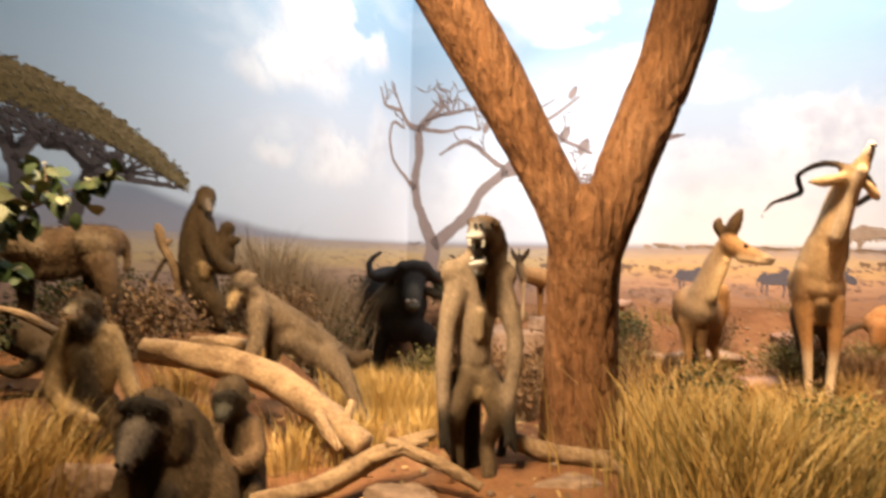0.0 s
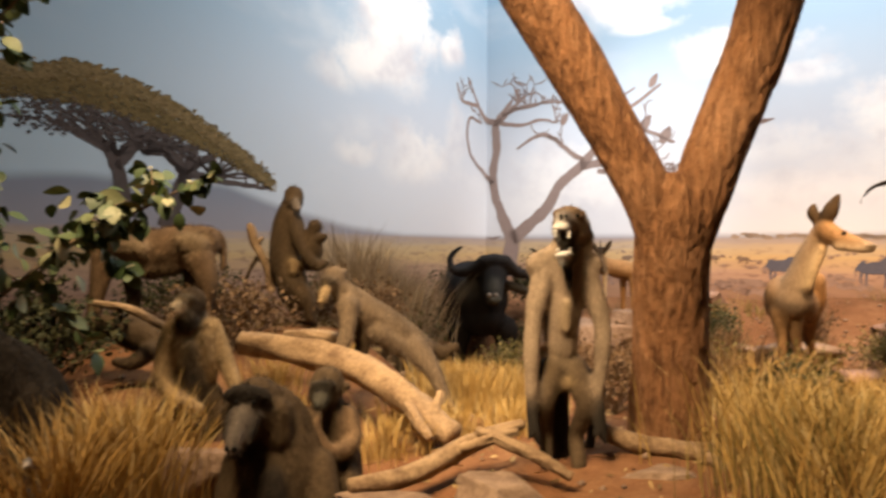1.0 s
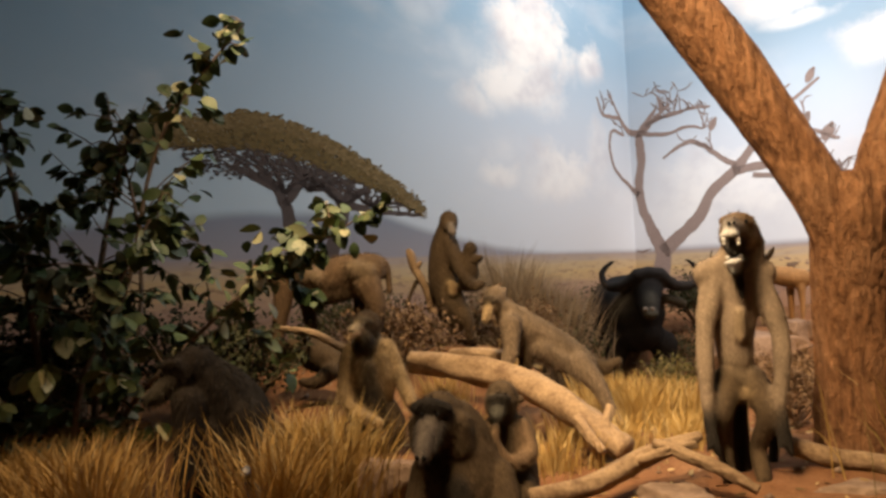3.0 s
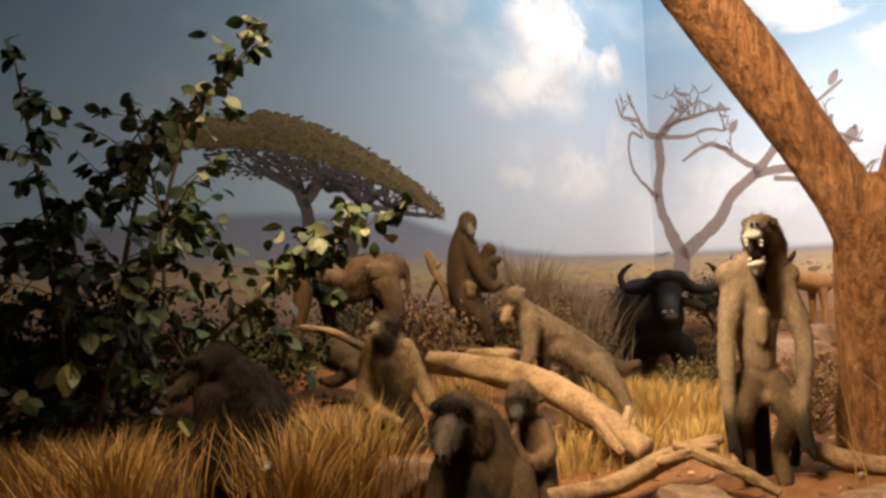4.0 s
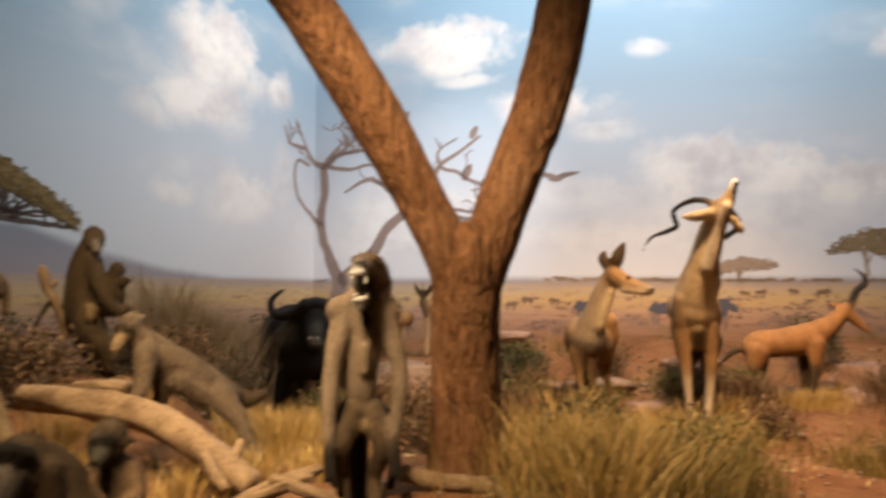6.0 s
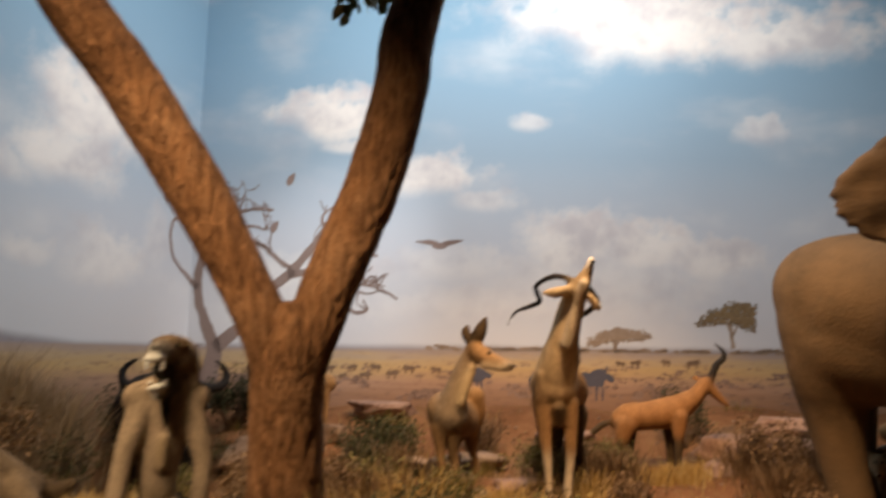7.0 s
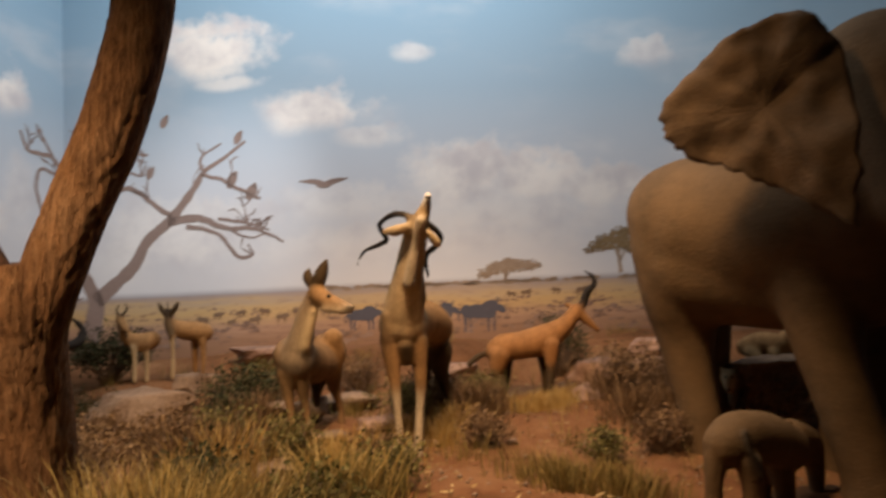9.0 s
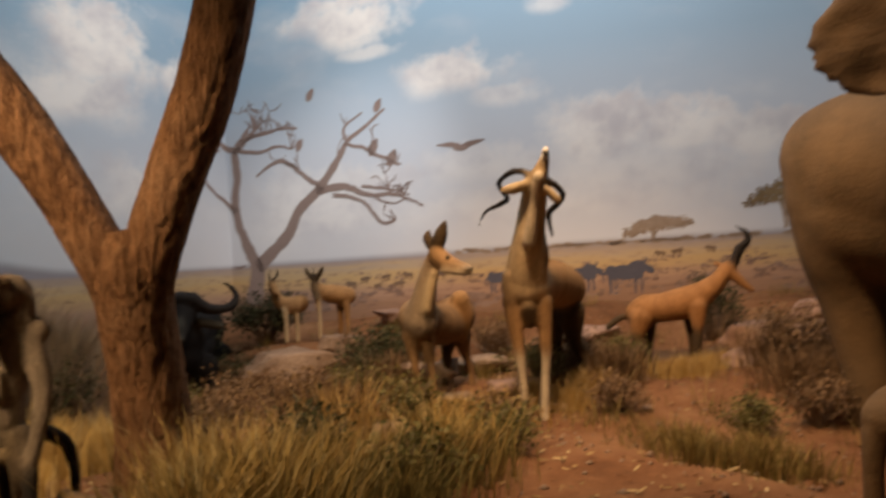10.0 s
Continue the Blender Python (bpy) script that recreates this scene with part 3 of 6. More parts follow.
def seated_baboon_facing_hall():
    m = Mount()
    m.chain(UMBER, (-0.02, 0.045, 0.465, 0.092), (-0.03, 0.01, 0.435, 0.094))
    m.chain(SOOT, (-0.098, -0.065, 0.512, 0.026), (-0.043, -0.088, 0.528, 0.030), (0.022, -0.06, 0.506, 0.026))
    m.chain(UMBER, (-0.095, 0.0, 0.43, 0.05), (-0.085, 0.0, 0.36, 0.055))
    m.chain(UMBER, (0.06, 0.01, 0.43, 0.055), (0.06, 0.02, 0.35, 0.06))
    m.chain(ASH, (-0.045, -0.075, 0.468, 0.040), (-0.058, -0.13, 0.42, 0.034), (-0.07, -0.175, 0.372, 0.031), (-0.073, -0.185, 0.352, 0.027))
    m.chain(SOOT, (-0.085, -0.085, 0.44, 0.026), (-0.095, -0.14, 0.378, 0.020))
    m.chain(SOOT, (-0.012, -0.085, 0.44, 0.026), (-0.03, -0.14, 0.372, 0.020))
    m.chain(ASHDARK, (-0.045, -0.08, 0.39, 0.04), (-0.062, -0.14, 0.345, 0.026))
    m.chain(UMBER, (0.048, 0.097, 0.429, 0.08), (0.065, 0.137, 0.296, 0.142), (0.052, 0.137, 0.138, 0.19), (0.038, 0.137, -0.064, 0.205))
    m.chain(UMBER, (-0.064, 0.067, 0.23, 0.085), (-0.111, -0.003, 0.056, 0.07), (-0.099, -0.043, -0.081, 0.055))
    m.chain(UMBER, (0.191, 0.097, 0.20, 0.080), (0.222, 0.007, 0.043, 0.07), (0.157, -0.043, -0.085, 0.055))
    m.chain(SOOT, (0.04, -0.03, 0.20, 0.05), (0.05, -0.05, 0.05, 0.07), (0.04, -0.06, -0.08, 0.07))
    m.dab(BLACK, (-0.072, -0.112, 0.495, 0.008), (-0.014, -0.108, 0.492, 0.008))
    m.dab(BLACK, (-0.087, -0.206, 0.358, 0.009), (-0.062, -0.208, 0.355, 0.009))
    return m.finish("seated_baboon_facing_hall", pose(-0.78, 2.73, 0.46, 0, 0, 18.8), mat_fur, 0.011, 0.026, 12000, "dark brown baboon mount with grey muzzle seated among rocks", "animal mount", "baboon troop")


seated_baboon_facing_hall()


def young_baboon():
    m = Mount()
    m.chain(UMBER, (-0.012, 0.05, 0.485, 0.072), (-0.02, 0.025, 0.462, 0.070))
    m.chain(SOOT, (-0.062, -0.03, 0.495, 0.016), (-0.026, -0.046, 0.503, 0.018), (0.012, -0.03, 0.495, 0.016))
    m.chain(ASHDARK, (-0.027, -0.02, 0.462, 0.042), (-0.032, -0.06, 0.437, 0.028), (-0.034, -0.075, 0.428, 0.022))
    m.chain(UMBER, (0.055, 0.03, 0.47, 0.016), (0.075, 0.03, 0.48, 0.012))
    m.chain(UMBER, (-0.006, 0.069, 0.384, 0.068), (0.021, 0.079, 0.252, 0.102), (0.018, 0.079, 0.085, 0.121))
    m.chain(BROWN, (0.075, 0.049, 0.359, 0.042), (0.096, -0.011, 0.265, 0.035), (0.01, -0.081, 0.246, 0.030), (-0.048, -0.09, 0.33, 0.024), (-0.04, -0.08, 0.385, 0.018))
    m.chain(BROWN, (-0.068, 0.049, 0.354, 0.042), (-0.095, -0.031, 0.275, 0.035), (-0.037, -0.091, 0.222, 0.027))
    m.chain(UMBER, (0.042, 0.029, 0.147, 0.066), (0.085, -0.041, 0.066, 0.05), (0.045, -0.03, -0.068, 0.038))
    m.chain(UMBER, (-0.04, 0.029, 0.147, 0.066), (-0.075, -0.041, 0.066, 0.05), (-0.05, -0.03, -0.068, 0.038))
    m.dab(BLACK, (-0.048, -0.054, 0.478, 0.005), (-0.012, -0.054, 0.478, 0.005))
    return m.finish("young_baboon", pose(-0.62, 3.01, 0.46, 0, 0, 18.8), mat_fur, 0.01, 0.026, 11000, "small dark young baboon mount with folded arms", "animal mount", "baboon troop")


young_baboon()


def seated_tan_baboon():
    m = Mount()
    m.chain(UMBER, (-0.03, 0.06, 0.655, 0.078), (-0.04, 0.03, 0.64, 0.072))
    m.chain(SOOT, (-0.085, -0.02, 0.672, 0.020), (-0.05, -0.042, 0.682, 0.022), (-0.005, -0.025, 0.672, 0.020))
    m.chain(PALE, (-0.052, -0.03, 0.645, 0.038), (-0.068, -0.075, 0.636, 0.032), (-0.076, -0.105, 0.628, 0.026))
    m.chain(SOOT, (-0.045, -0.01, 0.60, 0.052), (-0.03, 0.0, 0.56, 0.055))
    m.chain(DUN, (-0.031, 0.098, 0.549, 0.085), (-0.033, 0.097, 0.426, 0.117), (-0.025, 0.098, 0.273, 0.124), (-0.02, 0.098, 0.166, 0.117))
    m.chain(TAN, (-0.075, 0.02, 0.45, 0.05), (-0.05, 0.01, 0.36, 0.05))
    m.chain(TAN, (0.06, 0.02, 0.47, 0.05), (0.065, 0.01, 0.38, 0.052), (0.07, 0.02, 0.28, 0.05))
    m.chain(SOOT, (0.0, -0.01, 0.411, 0.05), (0.008, -0.012, 0.262, 0.066), (0.016, -0.012, 0.173, 0.066))
    m.chain(TAN, (-0.115, 0.058, 0.51, 0.055), (-0.145, 0.008, 0.40, 0.047), (-0.135, -0.042, 0.269, 0.044), (-0.045, -0.102, 0.187, 0.034), (0.054, -0.122, 0.147, 0.027))
    m.chain(TAN, (0.075, 0.058, 0.515, 0.057), (0.125, 0.038, 0.42, 0.050), (0.185, -0.022, 0.305, 0.043), (0.222, -0.063, 0.232, 0.034))
    m.chain(UMBER, (-0.069, 0.038, 0.194, 0.067), (-0.108, -0.063, 0.097, 0.047), (-0.006, -0.063, 0.008, 0.036))
    m.chain(UMBER, (0.067, 0.038, 0.192, 0.067), (0.139, -0.042, 0.103, 0.048), (0.079, -0.042, 0.001, 0.036))
    m.dab(BLACK, (-0.075, -0.055, 0.662, 0.006), (-0.035, -0.055, 0.664, 0.006))
    m.dab(BLACK, (-0.085, -0.128, 0.632, 0.006), (-0.07, -0.13, 0.632, 0.006))
    return m.finish("seated_tan_baboon", pose(-1.55, 3.55, 0.57, 0, 0, 18.8), mat_fur, 0.012, 0.034, 10000, "tan baboon mount seated with long arms in dry grass", "animal mount", "baboon troop")


seated_tan_baboon()


def leaning_baboon():
    m = Mount()
    m.chain(DARKDUN, (-0.255, -0.03, 0.765, 0.066), (-0.275, -0.055, 0.735, 0.062))
    m.chain(SOOT, (-0.325, -0.085, 0.748, 0.016), (-0.29, -0.112, 0.755, 0.018), (-0.25, -0.105, 0.745, 0.016))
    m.chain(TAN, (-0.295, -0.10, 0.705, 0.036), (-0.312, -0.135, 0.665, 0.030), (-0.322, -0.15, 0.635, 0.025))
    m.chain(DARKDUN, (-0.235, -0.02, 0.72, 0.06), (-0.175, -0.003, 0.655, 0.078), (-0.058, 0.027, 0.563, 0.092), (0.08, 0.067, 0.471, 0.092), (0.202, 0.107, 0.385, 0.086), (0.273, 0.127, 0.33, 0.076))
    m.chain(DARKDUN, (-0.172, -0.083, 0.598, 0.066), (-0.181, -0.133, 0.44, 0.046), (-0.232, -0.153, 0.336, 0.036), (-0.291, -0.173, 0.285, 0.026))
    # umber on the far limbs is shade put into the tint
    m.chain(UMBER, (-0.109, 0.047, 0.528, 0.07), (-0.088, 0.047, 0.356, 0.046), (-0.138, 0.027, 0.285, 0.032))
    m.chain(DARKDUN, (0.228, 0.037, 0.337, 0.080), (0.32, -0.033, 0.226, 0.056), (0.379, -0.073, 0.099, 0.038), (0.437, -0.113, 0.002, 0.027))
    m.chain(UMBER, (0.3, 0.207, 0.329, 0.062), (0.408, 0.227, 0.289, 0.046), (0.498, 0.227, 0.323, 0.027))
    m.chain(DARKDUN, (0.006, 0.007, 0.449, 0.074), (0.142, 0.037, 0.351, 0.066))
    m.chain(DARKDUN, (-0.208, -0.02, 0.788, 0.024), (-0.194, -0.02, 0.805, 0.018))
    m.dab(BLACK, (-0.312, -0.118, 0.728, 0.007), (-0.272, -0.125, 0.73, 0.007))
    return m.finish("leaning_baboon", pose(-0.82, 4.32, 0.57, 0, 0, 18.8), mat_fur, 0.013, 0.032, 10000, "brown baboon mount climbing over a fallen log", "animal mount", "baboon troop")


leaning_baboon()


def mother_baboon():
    m = Mount()
    m.chain(UMBER, (-0.025, 0.058, 1.014, 0.076), (-0.029, 0.038, 0.972, 0.076))
    m.chain(ASH, (-0.002, -0.042, 0.949, 0.04), (0.014, -0.082, 0.902, 0.031))
    m.chain(UMBER, (-0.054, 0.068, 0.939, 0.072), (-0.084, 0.068, 0.759, 0.113), (-0.086, 0.058, 0.534, 0.126), (-0.025, 0.038, 0.332, 0.116), (0.039, -0.012, 0.2, 0.08))
    m.chain(UMBER, (-0.02, 0.008, 0.823, 0.067), (0.049, -0.082, 0.62, 0.053), (0.149, -0.122, 0.488, 0.044), (0.224, -0.122, 0.496, 0.03))
    m.chain(UMBER, (-0.013, -0.012, 0.312, 0.089), (0.087, -0.082, 0.226, 0.061), (0.111, -0.082, 0.086, 0.039))
    m.chain(UMBER, (-0.065, 0.088, 0.285, 0.09), (0.033, 0.058, 0.083, 0.049), (0.137, 0.018, 0.032, 0.031))
    m.chain(UMBER, (0.143, -0.062, 0.769, 0.057), (0.133, -0.062, 0.742, 0.053))
    m.chain(UMBER, (0.119, -0.062, 0.699, 0.053), (0.127, -0.062, 0.597, 0.079), (0.107, -0.042, 0.509, 0.075))
    m.chain(UMBER, (0.182, -0.102, 0.684, 0.035), (0.218, -0.112, 0.696, 0.026))
    m.chain(UMBER, (-0.15, 0.138, 0.329, 0.027), (-0.227, 0.158, 0.489, 0.023), (-0.295, 0.158, 0.545, 0.018), (-0.351, 0.158, 0.468, 0.018), (-0.412, 0.158, 0.332, 0.018))
    # paler lap patch: light on the inner fur put into the colour
    m.chain(TAN, (-0.02, -0.062, 0.49, 0.044), (-0.012, -0.062, 0.437, 0.04))
    m.dab(SOOT, (-0.014, -0.052, 0.97, 0.009), (0.022, -0.052, 0.97, 0.009))
    return m.finish("mother_baboon", pose(-1.79, 5.37, 0.90, 0, 0, 18.8), mat_fur, 0.013, 0.03, 9000, "brown mother baboon mount clasping an infant on a mound", "animal mount", "baboon troop")


mother_baboon()


def walking_baboon():
    m = Mount()
    m.chain(BROWN, (0.30, 0.0, 0.66, 0.112), (0.16, 0.0, 0.64, 0.132), (-0.03, 0.01, 0.60, 0.138), (-0.22, 0.0, 0.625, 0.145), (-0.34, -0.02, 0.66, 0.12))
    # lit patches on shoulder and rump, put into the colour as a paler tint
    m.chain(DUN, (-0.20, -0.10, 0.66, 0.075), (-0.06, -0.10, 0.62, 0.06))
    m.chain(DUN, (0.20, -0.09, 0.66, 0.07), (0.29, -0.08, 0.64, 0.07))
    m.chain(BROWN, (-0.40, -0.05, 0.72, 0.088), (-0.44, -0.10, 0.70, 0.074))
    m.chain(TAN, (-0.46, -0.15, 0.68, 0.046), (-0.485, -0.20, 0.645, 0.036), (-0.495, -0.23, 0.62, 0.028))
    m.chain(BROWN, (-0.30, -0.07, 0.56, 0.086), (-0.33, -0.09, 0.36, 0.056), (-0.36, -0.10, 0.18, 0.040), (-0.40, -0.14, 0.06, 0.030))
    # far legs darker than near ones, their shade put into the colour
    m.chain(UMBER, (-0.20, 0.10, 0.53, 0.076), (-0.17, 0.10, 0.29, 0.050), (-0.20, 0.09, 0.07, 0.032))
    m.chain(BROWN, (0.28, -0.06, 0.56, 0.10), (0.35, -0.08, 0.38, 0.066), (0.33, -0.08, 0.22, 0.044), (0.42, -0.12, 0.09, 0.032))
    m.chain(UMBER, (0.22, 0.12, 0.53, 0.09), (0.20, 0.13, 0.33, 0.056), (0.16, 0.13, 0.07, 0.034))
    m.chain(UMBER, (-0.04, -0.02, 0.50, 0.08), (0.14, -0.01, 0.53, 0.08))
    m.chain(BROWN, (0.36, 0.03, 0.72, 0.036), (0.41, 0.05, 0.66, 0.028), (0.42, 0.06, 0.50, 0.022))
    m.dab(BLACK, (-0.47, -0.165, 0.715, 0.008), (-0.425, -0.165, 0.715, 0.008))
    return m.finish("walking_baboon", pose(-2.38, 4.47, 0.88, 0, 0, 18.8), mat_fur, 0.014, 0.034, 9000, "brown baboon mount standing on all fours on a mound", "animal mount", "baboon troop")


walking_baboon()


def crouching_baboon():
    m = Mount()
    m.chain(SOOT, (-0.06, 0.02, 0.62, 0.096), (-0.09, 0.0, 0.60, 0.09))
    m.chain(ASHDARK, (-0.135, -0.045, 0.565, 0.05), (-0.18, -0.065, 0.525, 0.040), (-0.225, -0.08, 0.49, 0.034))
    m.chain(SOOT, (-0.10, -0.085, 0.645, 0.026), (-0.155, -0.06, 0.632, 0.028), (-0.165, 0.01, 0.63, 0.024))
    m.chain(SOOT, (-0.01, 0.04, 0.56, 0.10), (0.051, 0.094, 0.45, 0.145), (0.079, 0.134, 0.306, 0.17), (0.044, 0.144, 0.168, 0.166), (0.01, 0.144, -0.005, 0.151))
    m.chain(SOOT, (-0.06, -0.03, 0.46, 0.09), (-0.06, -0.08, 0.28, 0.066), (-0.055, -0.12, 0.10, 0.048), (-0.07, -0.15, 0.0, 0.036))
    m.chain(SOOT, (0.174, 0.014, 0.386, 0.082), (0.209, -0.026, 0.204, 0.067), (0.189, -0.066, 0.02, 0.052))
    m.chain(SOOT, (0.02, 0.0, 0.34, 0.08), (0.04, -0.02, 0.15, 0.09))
    m.dab(BLACK, (-0.168, -0.085, 0.598, 0.009), (-0.24, -0.11, 0.495, 0.009))
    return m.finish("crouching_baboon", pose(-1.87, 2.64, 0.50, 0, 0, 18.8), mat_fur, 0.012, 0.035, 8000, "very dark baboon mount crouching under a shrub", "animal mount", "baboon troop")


crouching_baboon()


def lying_baboon():
    m = Mount()
    m.chain(UMBER, (-0.267, 0.097, 0.309, 0.056), (-0.199, 0.047, 0.365, 0.062), (-0.08, 0.047, 0.318, 0.096), (0.057, 0.047, 0.258, 0.089), (0.159, 0.047, 0.205, 0.069))
    m.chain(UMBER, (0.065, -0.053, 0.22, 0.054), (-0.025, -0.093, 0.161, 0.04), (-0.105, -0.103, 0.171, 0.027))
    m.chain(UMBER, (0.17, -0.003, 0.195, 0.054), (0.226, -0.033, 0.081, 0.034))
    return m.finish("lying_baboon", pose(-2.08, 3.89, 0.70, 0, 0, 18.8), mat_fur, 0.014, 0.02, 6000, "dark brown baboon mount lying in the undergrowth", "animal mount", "baboon troop")


lying_baboon()


def buffalo():
    m = Mount()
    m.chain(BLACK, (-0.095, -0.138, 0.74, 0.31), (-0.098, 0.262, 0.76, 0.37), (-0.044, 0.962, 0.72, 0.39), (0.076, 1.662, 0.68, 0.37))
    m.chain(BLACK, (-0.082, -0.158, 0.56, 0.25), (-0.018, 0.362, 0.56, 0.30), (0.03, 1.1, 0.54, 0.30))
    m.chain(BLACK, (-0.004, -0.338, 1.034, 0.165), (-0.021, -0.458, 0.917, 0.138), (-0.042, -0.588, 0.804, 0.108), (-0.052, -0.638, 0.759, 0.09))
    # grey streak down the face: sheen of the black coat put into colour
    m.chain(ASHDARK, (-0.03, -0.60, 0.93, 0.03), (-0.04, -0.665, 0.85, 0.03))
    m.chain(ASHDARK, (-0.10, -0.715, 0.745, 0.03), (-0.05, -0.73, 0.735, 0.034), (0.0, -0.715, 0.745, 0.03))
    m.chain(HORN, (-0.11, -0.42, 1.13, 0.085), (0.0, -0.45, 1.15, 0.07), (0.12, -0.42, 1.13, 0.085))
    m.chain(HORN, (0.003, -0.378, 1.143, 0.091), (-0.135, -0.398, 1.104, 0.078), (-0.293, -0.358, 1.021, 0.061), (-0.421, -0.288, 1.04, 0.049), (-0.454, -0.238, 1.162, 0.037), (-0.372, -0.238, 1.265, 0.025), (-0.282, -0.258, 1.294, 0.012))
    m.chain(HORN, (0.015, -0.378, 1.143, 0.091), (0.142, -0.398, 1.099, 0.078), (0.295, -0.358, 1.011, 0.061), (0.495, -0.288, 1.018, 0.049), (0.567, -0.238, 1.133, 0.037), (0.49, -0.238, 1.251, 0.025), (0.375, -0.258, 1.296, 0.012))
    m.chain(ASHDARK, (-0.171, -0.338, 0.885, 0.055), (-0.316, -0.288, 0.824, 0.049), (-0.363, -0.278, 0.806, 0.031))
    m.chain(ASHDARK, (0.187, -0.338, 0.879, 0.055), (0.344, -0.288, 0.832, 0.049), (0.395, -0.278, 0.812, 0.031))
    m.chain(BLACK, (-0.316, -0.038, 0.372, 0.152), (-0.321, -0.038, 0.121, 0.095), (-0.334, -0.038, -0.192, 0.082))
    m.chain(BLACK, (0.196, -0.088, 0.368, 0.151), (0.213, -0.088, 0.057, 0.094), (0.219, -0.088, -0.254, 0.082))
    m.chain(BLACK, (-0.204, 1.362, 0.295, 0.223), (-0.203, 1.362, -0.369, 0.097))
    m.chain(BLACK, (0.315, 1.362, 0.287, 0.223), (0.315, 1.362, -0.377, 0.097))
    m.dab(ASH, (-0.109, -0.713, 0.79, 0.029), (-0.04, -0.713, 0.789, 0.029))
    return m.finish("buffalo", pose(-0.73, 8.24, 0.25, 0, 0, 18.8), mat_fur, 0.024, 0.02, 1500, "black buffalo mount with curved horns facing out of dry grass", "animal mount", "")


buffalo()


def kudu_bull():
    m = Mount()
    m.chain(TOOTH, (0.173, -0.511, 2.104, 0.031), (0.167, -0.521, 2.049, 0.031))
    m.chain(TAN, (0.162, -0.491, 2.053, 0.04), (0.125, -0.461, 1.958, 0.063), (0.075, -0.411, 1.865, 0.09))
    m.chain(PALE, (0.074, -0.381, 1.877, 0.095), (0.03, -0.281, 1.702, 0.111), (-0.024, -0.211, 1.473, 0.131), (-0.068, -0.111, 1.239, 0.172), (-0.098, -0.041, 1.06, 0.185))
    m.chain(BROWN, (-0.069, -0.221, 1.522, 0.042), (-0.14, -0.161, 1.244, 0.066), (-0.199, -0.111, 1.056, 0.067))
    m.chain(UMBER, (-0.075, -0.16, 0.90, 0.07), (-0.071, -0.12, 0.80, 0.07))
    # left side of the chest browner: its shading put into the colour
    m.chain(BROWN, (-0.20, -0.16, 1.16, 0.07), (-0.21, -0.15, 1.0, 0.07), (-0.20, -0.13, 0.9, 0.06))
    m.chain(BROWN, (0.073, -0.221, 1.563, 0.033), (0.073, -0.141, 1.281, 0.047))
    m.chain(CREAM, (0.112, -0.541, 1.906, 0.044), (0.055, -0.431, 1.692, 0.041), (-0.01, -0.361, 1.425, 0.046))
    m.chain(FAWN, (-0.098, -0.041, 1.071, 0.20), (-0.023, 0.339, 1.072, 0.21), (0.073, 0.789, 1.037, 0.215), (0.155, 1.089, 0.979, 0.19))
    m.chain(FAWN, (-0.202, -0.111, 0.961, 0.095), (-0.186, -0.141, 0.729, 0.062), (-0.168, -0.161, 0.544, 0.047))
    m.chain(CREAM, (-0.168, -0.161, 0.544, 0.045), (-0.154, -0.161, 0.312, 0.038), (-0.149, -0.161, 0.082, 0.038), (-0.146, -0.191, 0.015, 0.042))
    m.chain(FAWN, (0.022, -0.061, 0.924, 0.096), (0.042, -0.081, 0.712, 0.062), (0.039, -0.081, 0.524, 0.048))
    m.chain(CREAM, (0.039, -0.081, 0.524, 0.045), (0.015, -0.081, 0.29, 0.038), (-0.004, -0.101, 0.039, 0.038), (-0.006, -0.131, -0.033, 0.043))
    m.chain(UMBER, (0.181, 0.989, 0.753, 0.147), (0.209, 1.039, 0.495, 0.074), (0.274, 1.139, 0.281, 0.052), (0.309, 1.089, 0.063, 0.046), (0.334, 1.039, 0.004, 0.045))
    m.chain(UMBER, (0.009, 1.089, 0.751, 0.137), (0.01, 1.139, 0.406, 0.063), (-0.039, 1.139, 0.041, 0.046), (-0.045, 1.139, -0.1, 0.046))
    m.chain(HORN, (0.056, -0.441, 1.927, 0.031), (-0.042, -0.361, 1.985, 0.027), (-0.15, -0.261, 1.986, 0.026), (-0.246, -0.161, 1.929, 0.024), (-0.236, -0.081, 1.869, 0.024), (-0.207, -0.001, 1.805, 0.024), (-0.29, 0.039, 1.763, 0.022), (-0.409, 0.079, 1.721, 0.017), (-0.471, 0.119, 1.636, 0.012), (-0.491, 0.139, 1.548, 0.006))
    m.chain(HORN, (0.123, -0.441, 1.906, 0.036), (0.2, -0.311, 1.868, 0.032), (0.261, -0.211, 1.789, 0.03), (0.21, -0.111, 1.722, 0.029), (0.128, -0.011, 1.664, 0.027), (0.122, 0.059, 1.569, 0.022), (0.132, 0.099, 1.481, 0.015), (0.104, 0.139, 1.423, 0.007))
    m.chain(PALE, (0.005, -0.461, 1.873, 0.031), (-0.099, -0.411, 1.846, 0.045), (-0.203, -0.361, 1.85, 0.018))
    m.chain(PALE, (0.164, -0.461, 1.812, 0.031), (0.224, -0.411, 1.741, 0.036), (0.259, -0.361, 1.719, 0.014))
    m.dab(SOOT, (0.165, -0.561, 2.084, 0.013), (0.187, -0.551, 2.085, 0.013))
    return m.finish("kudu_bull", pose(2.97, 6.30, 0.30, 0, 0, -12.7), mat_fur, 0.016, 0.02, 6000, "tan kudu bull mount stretching its muzzle upwards", "animal mount", "")


kudu_bull()


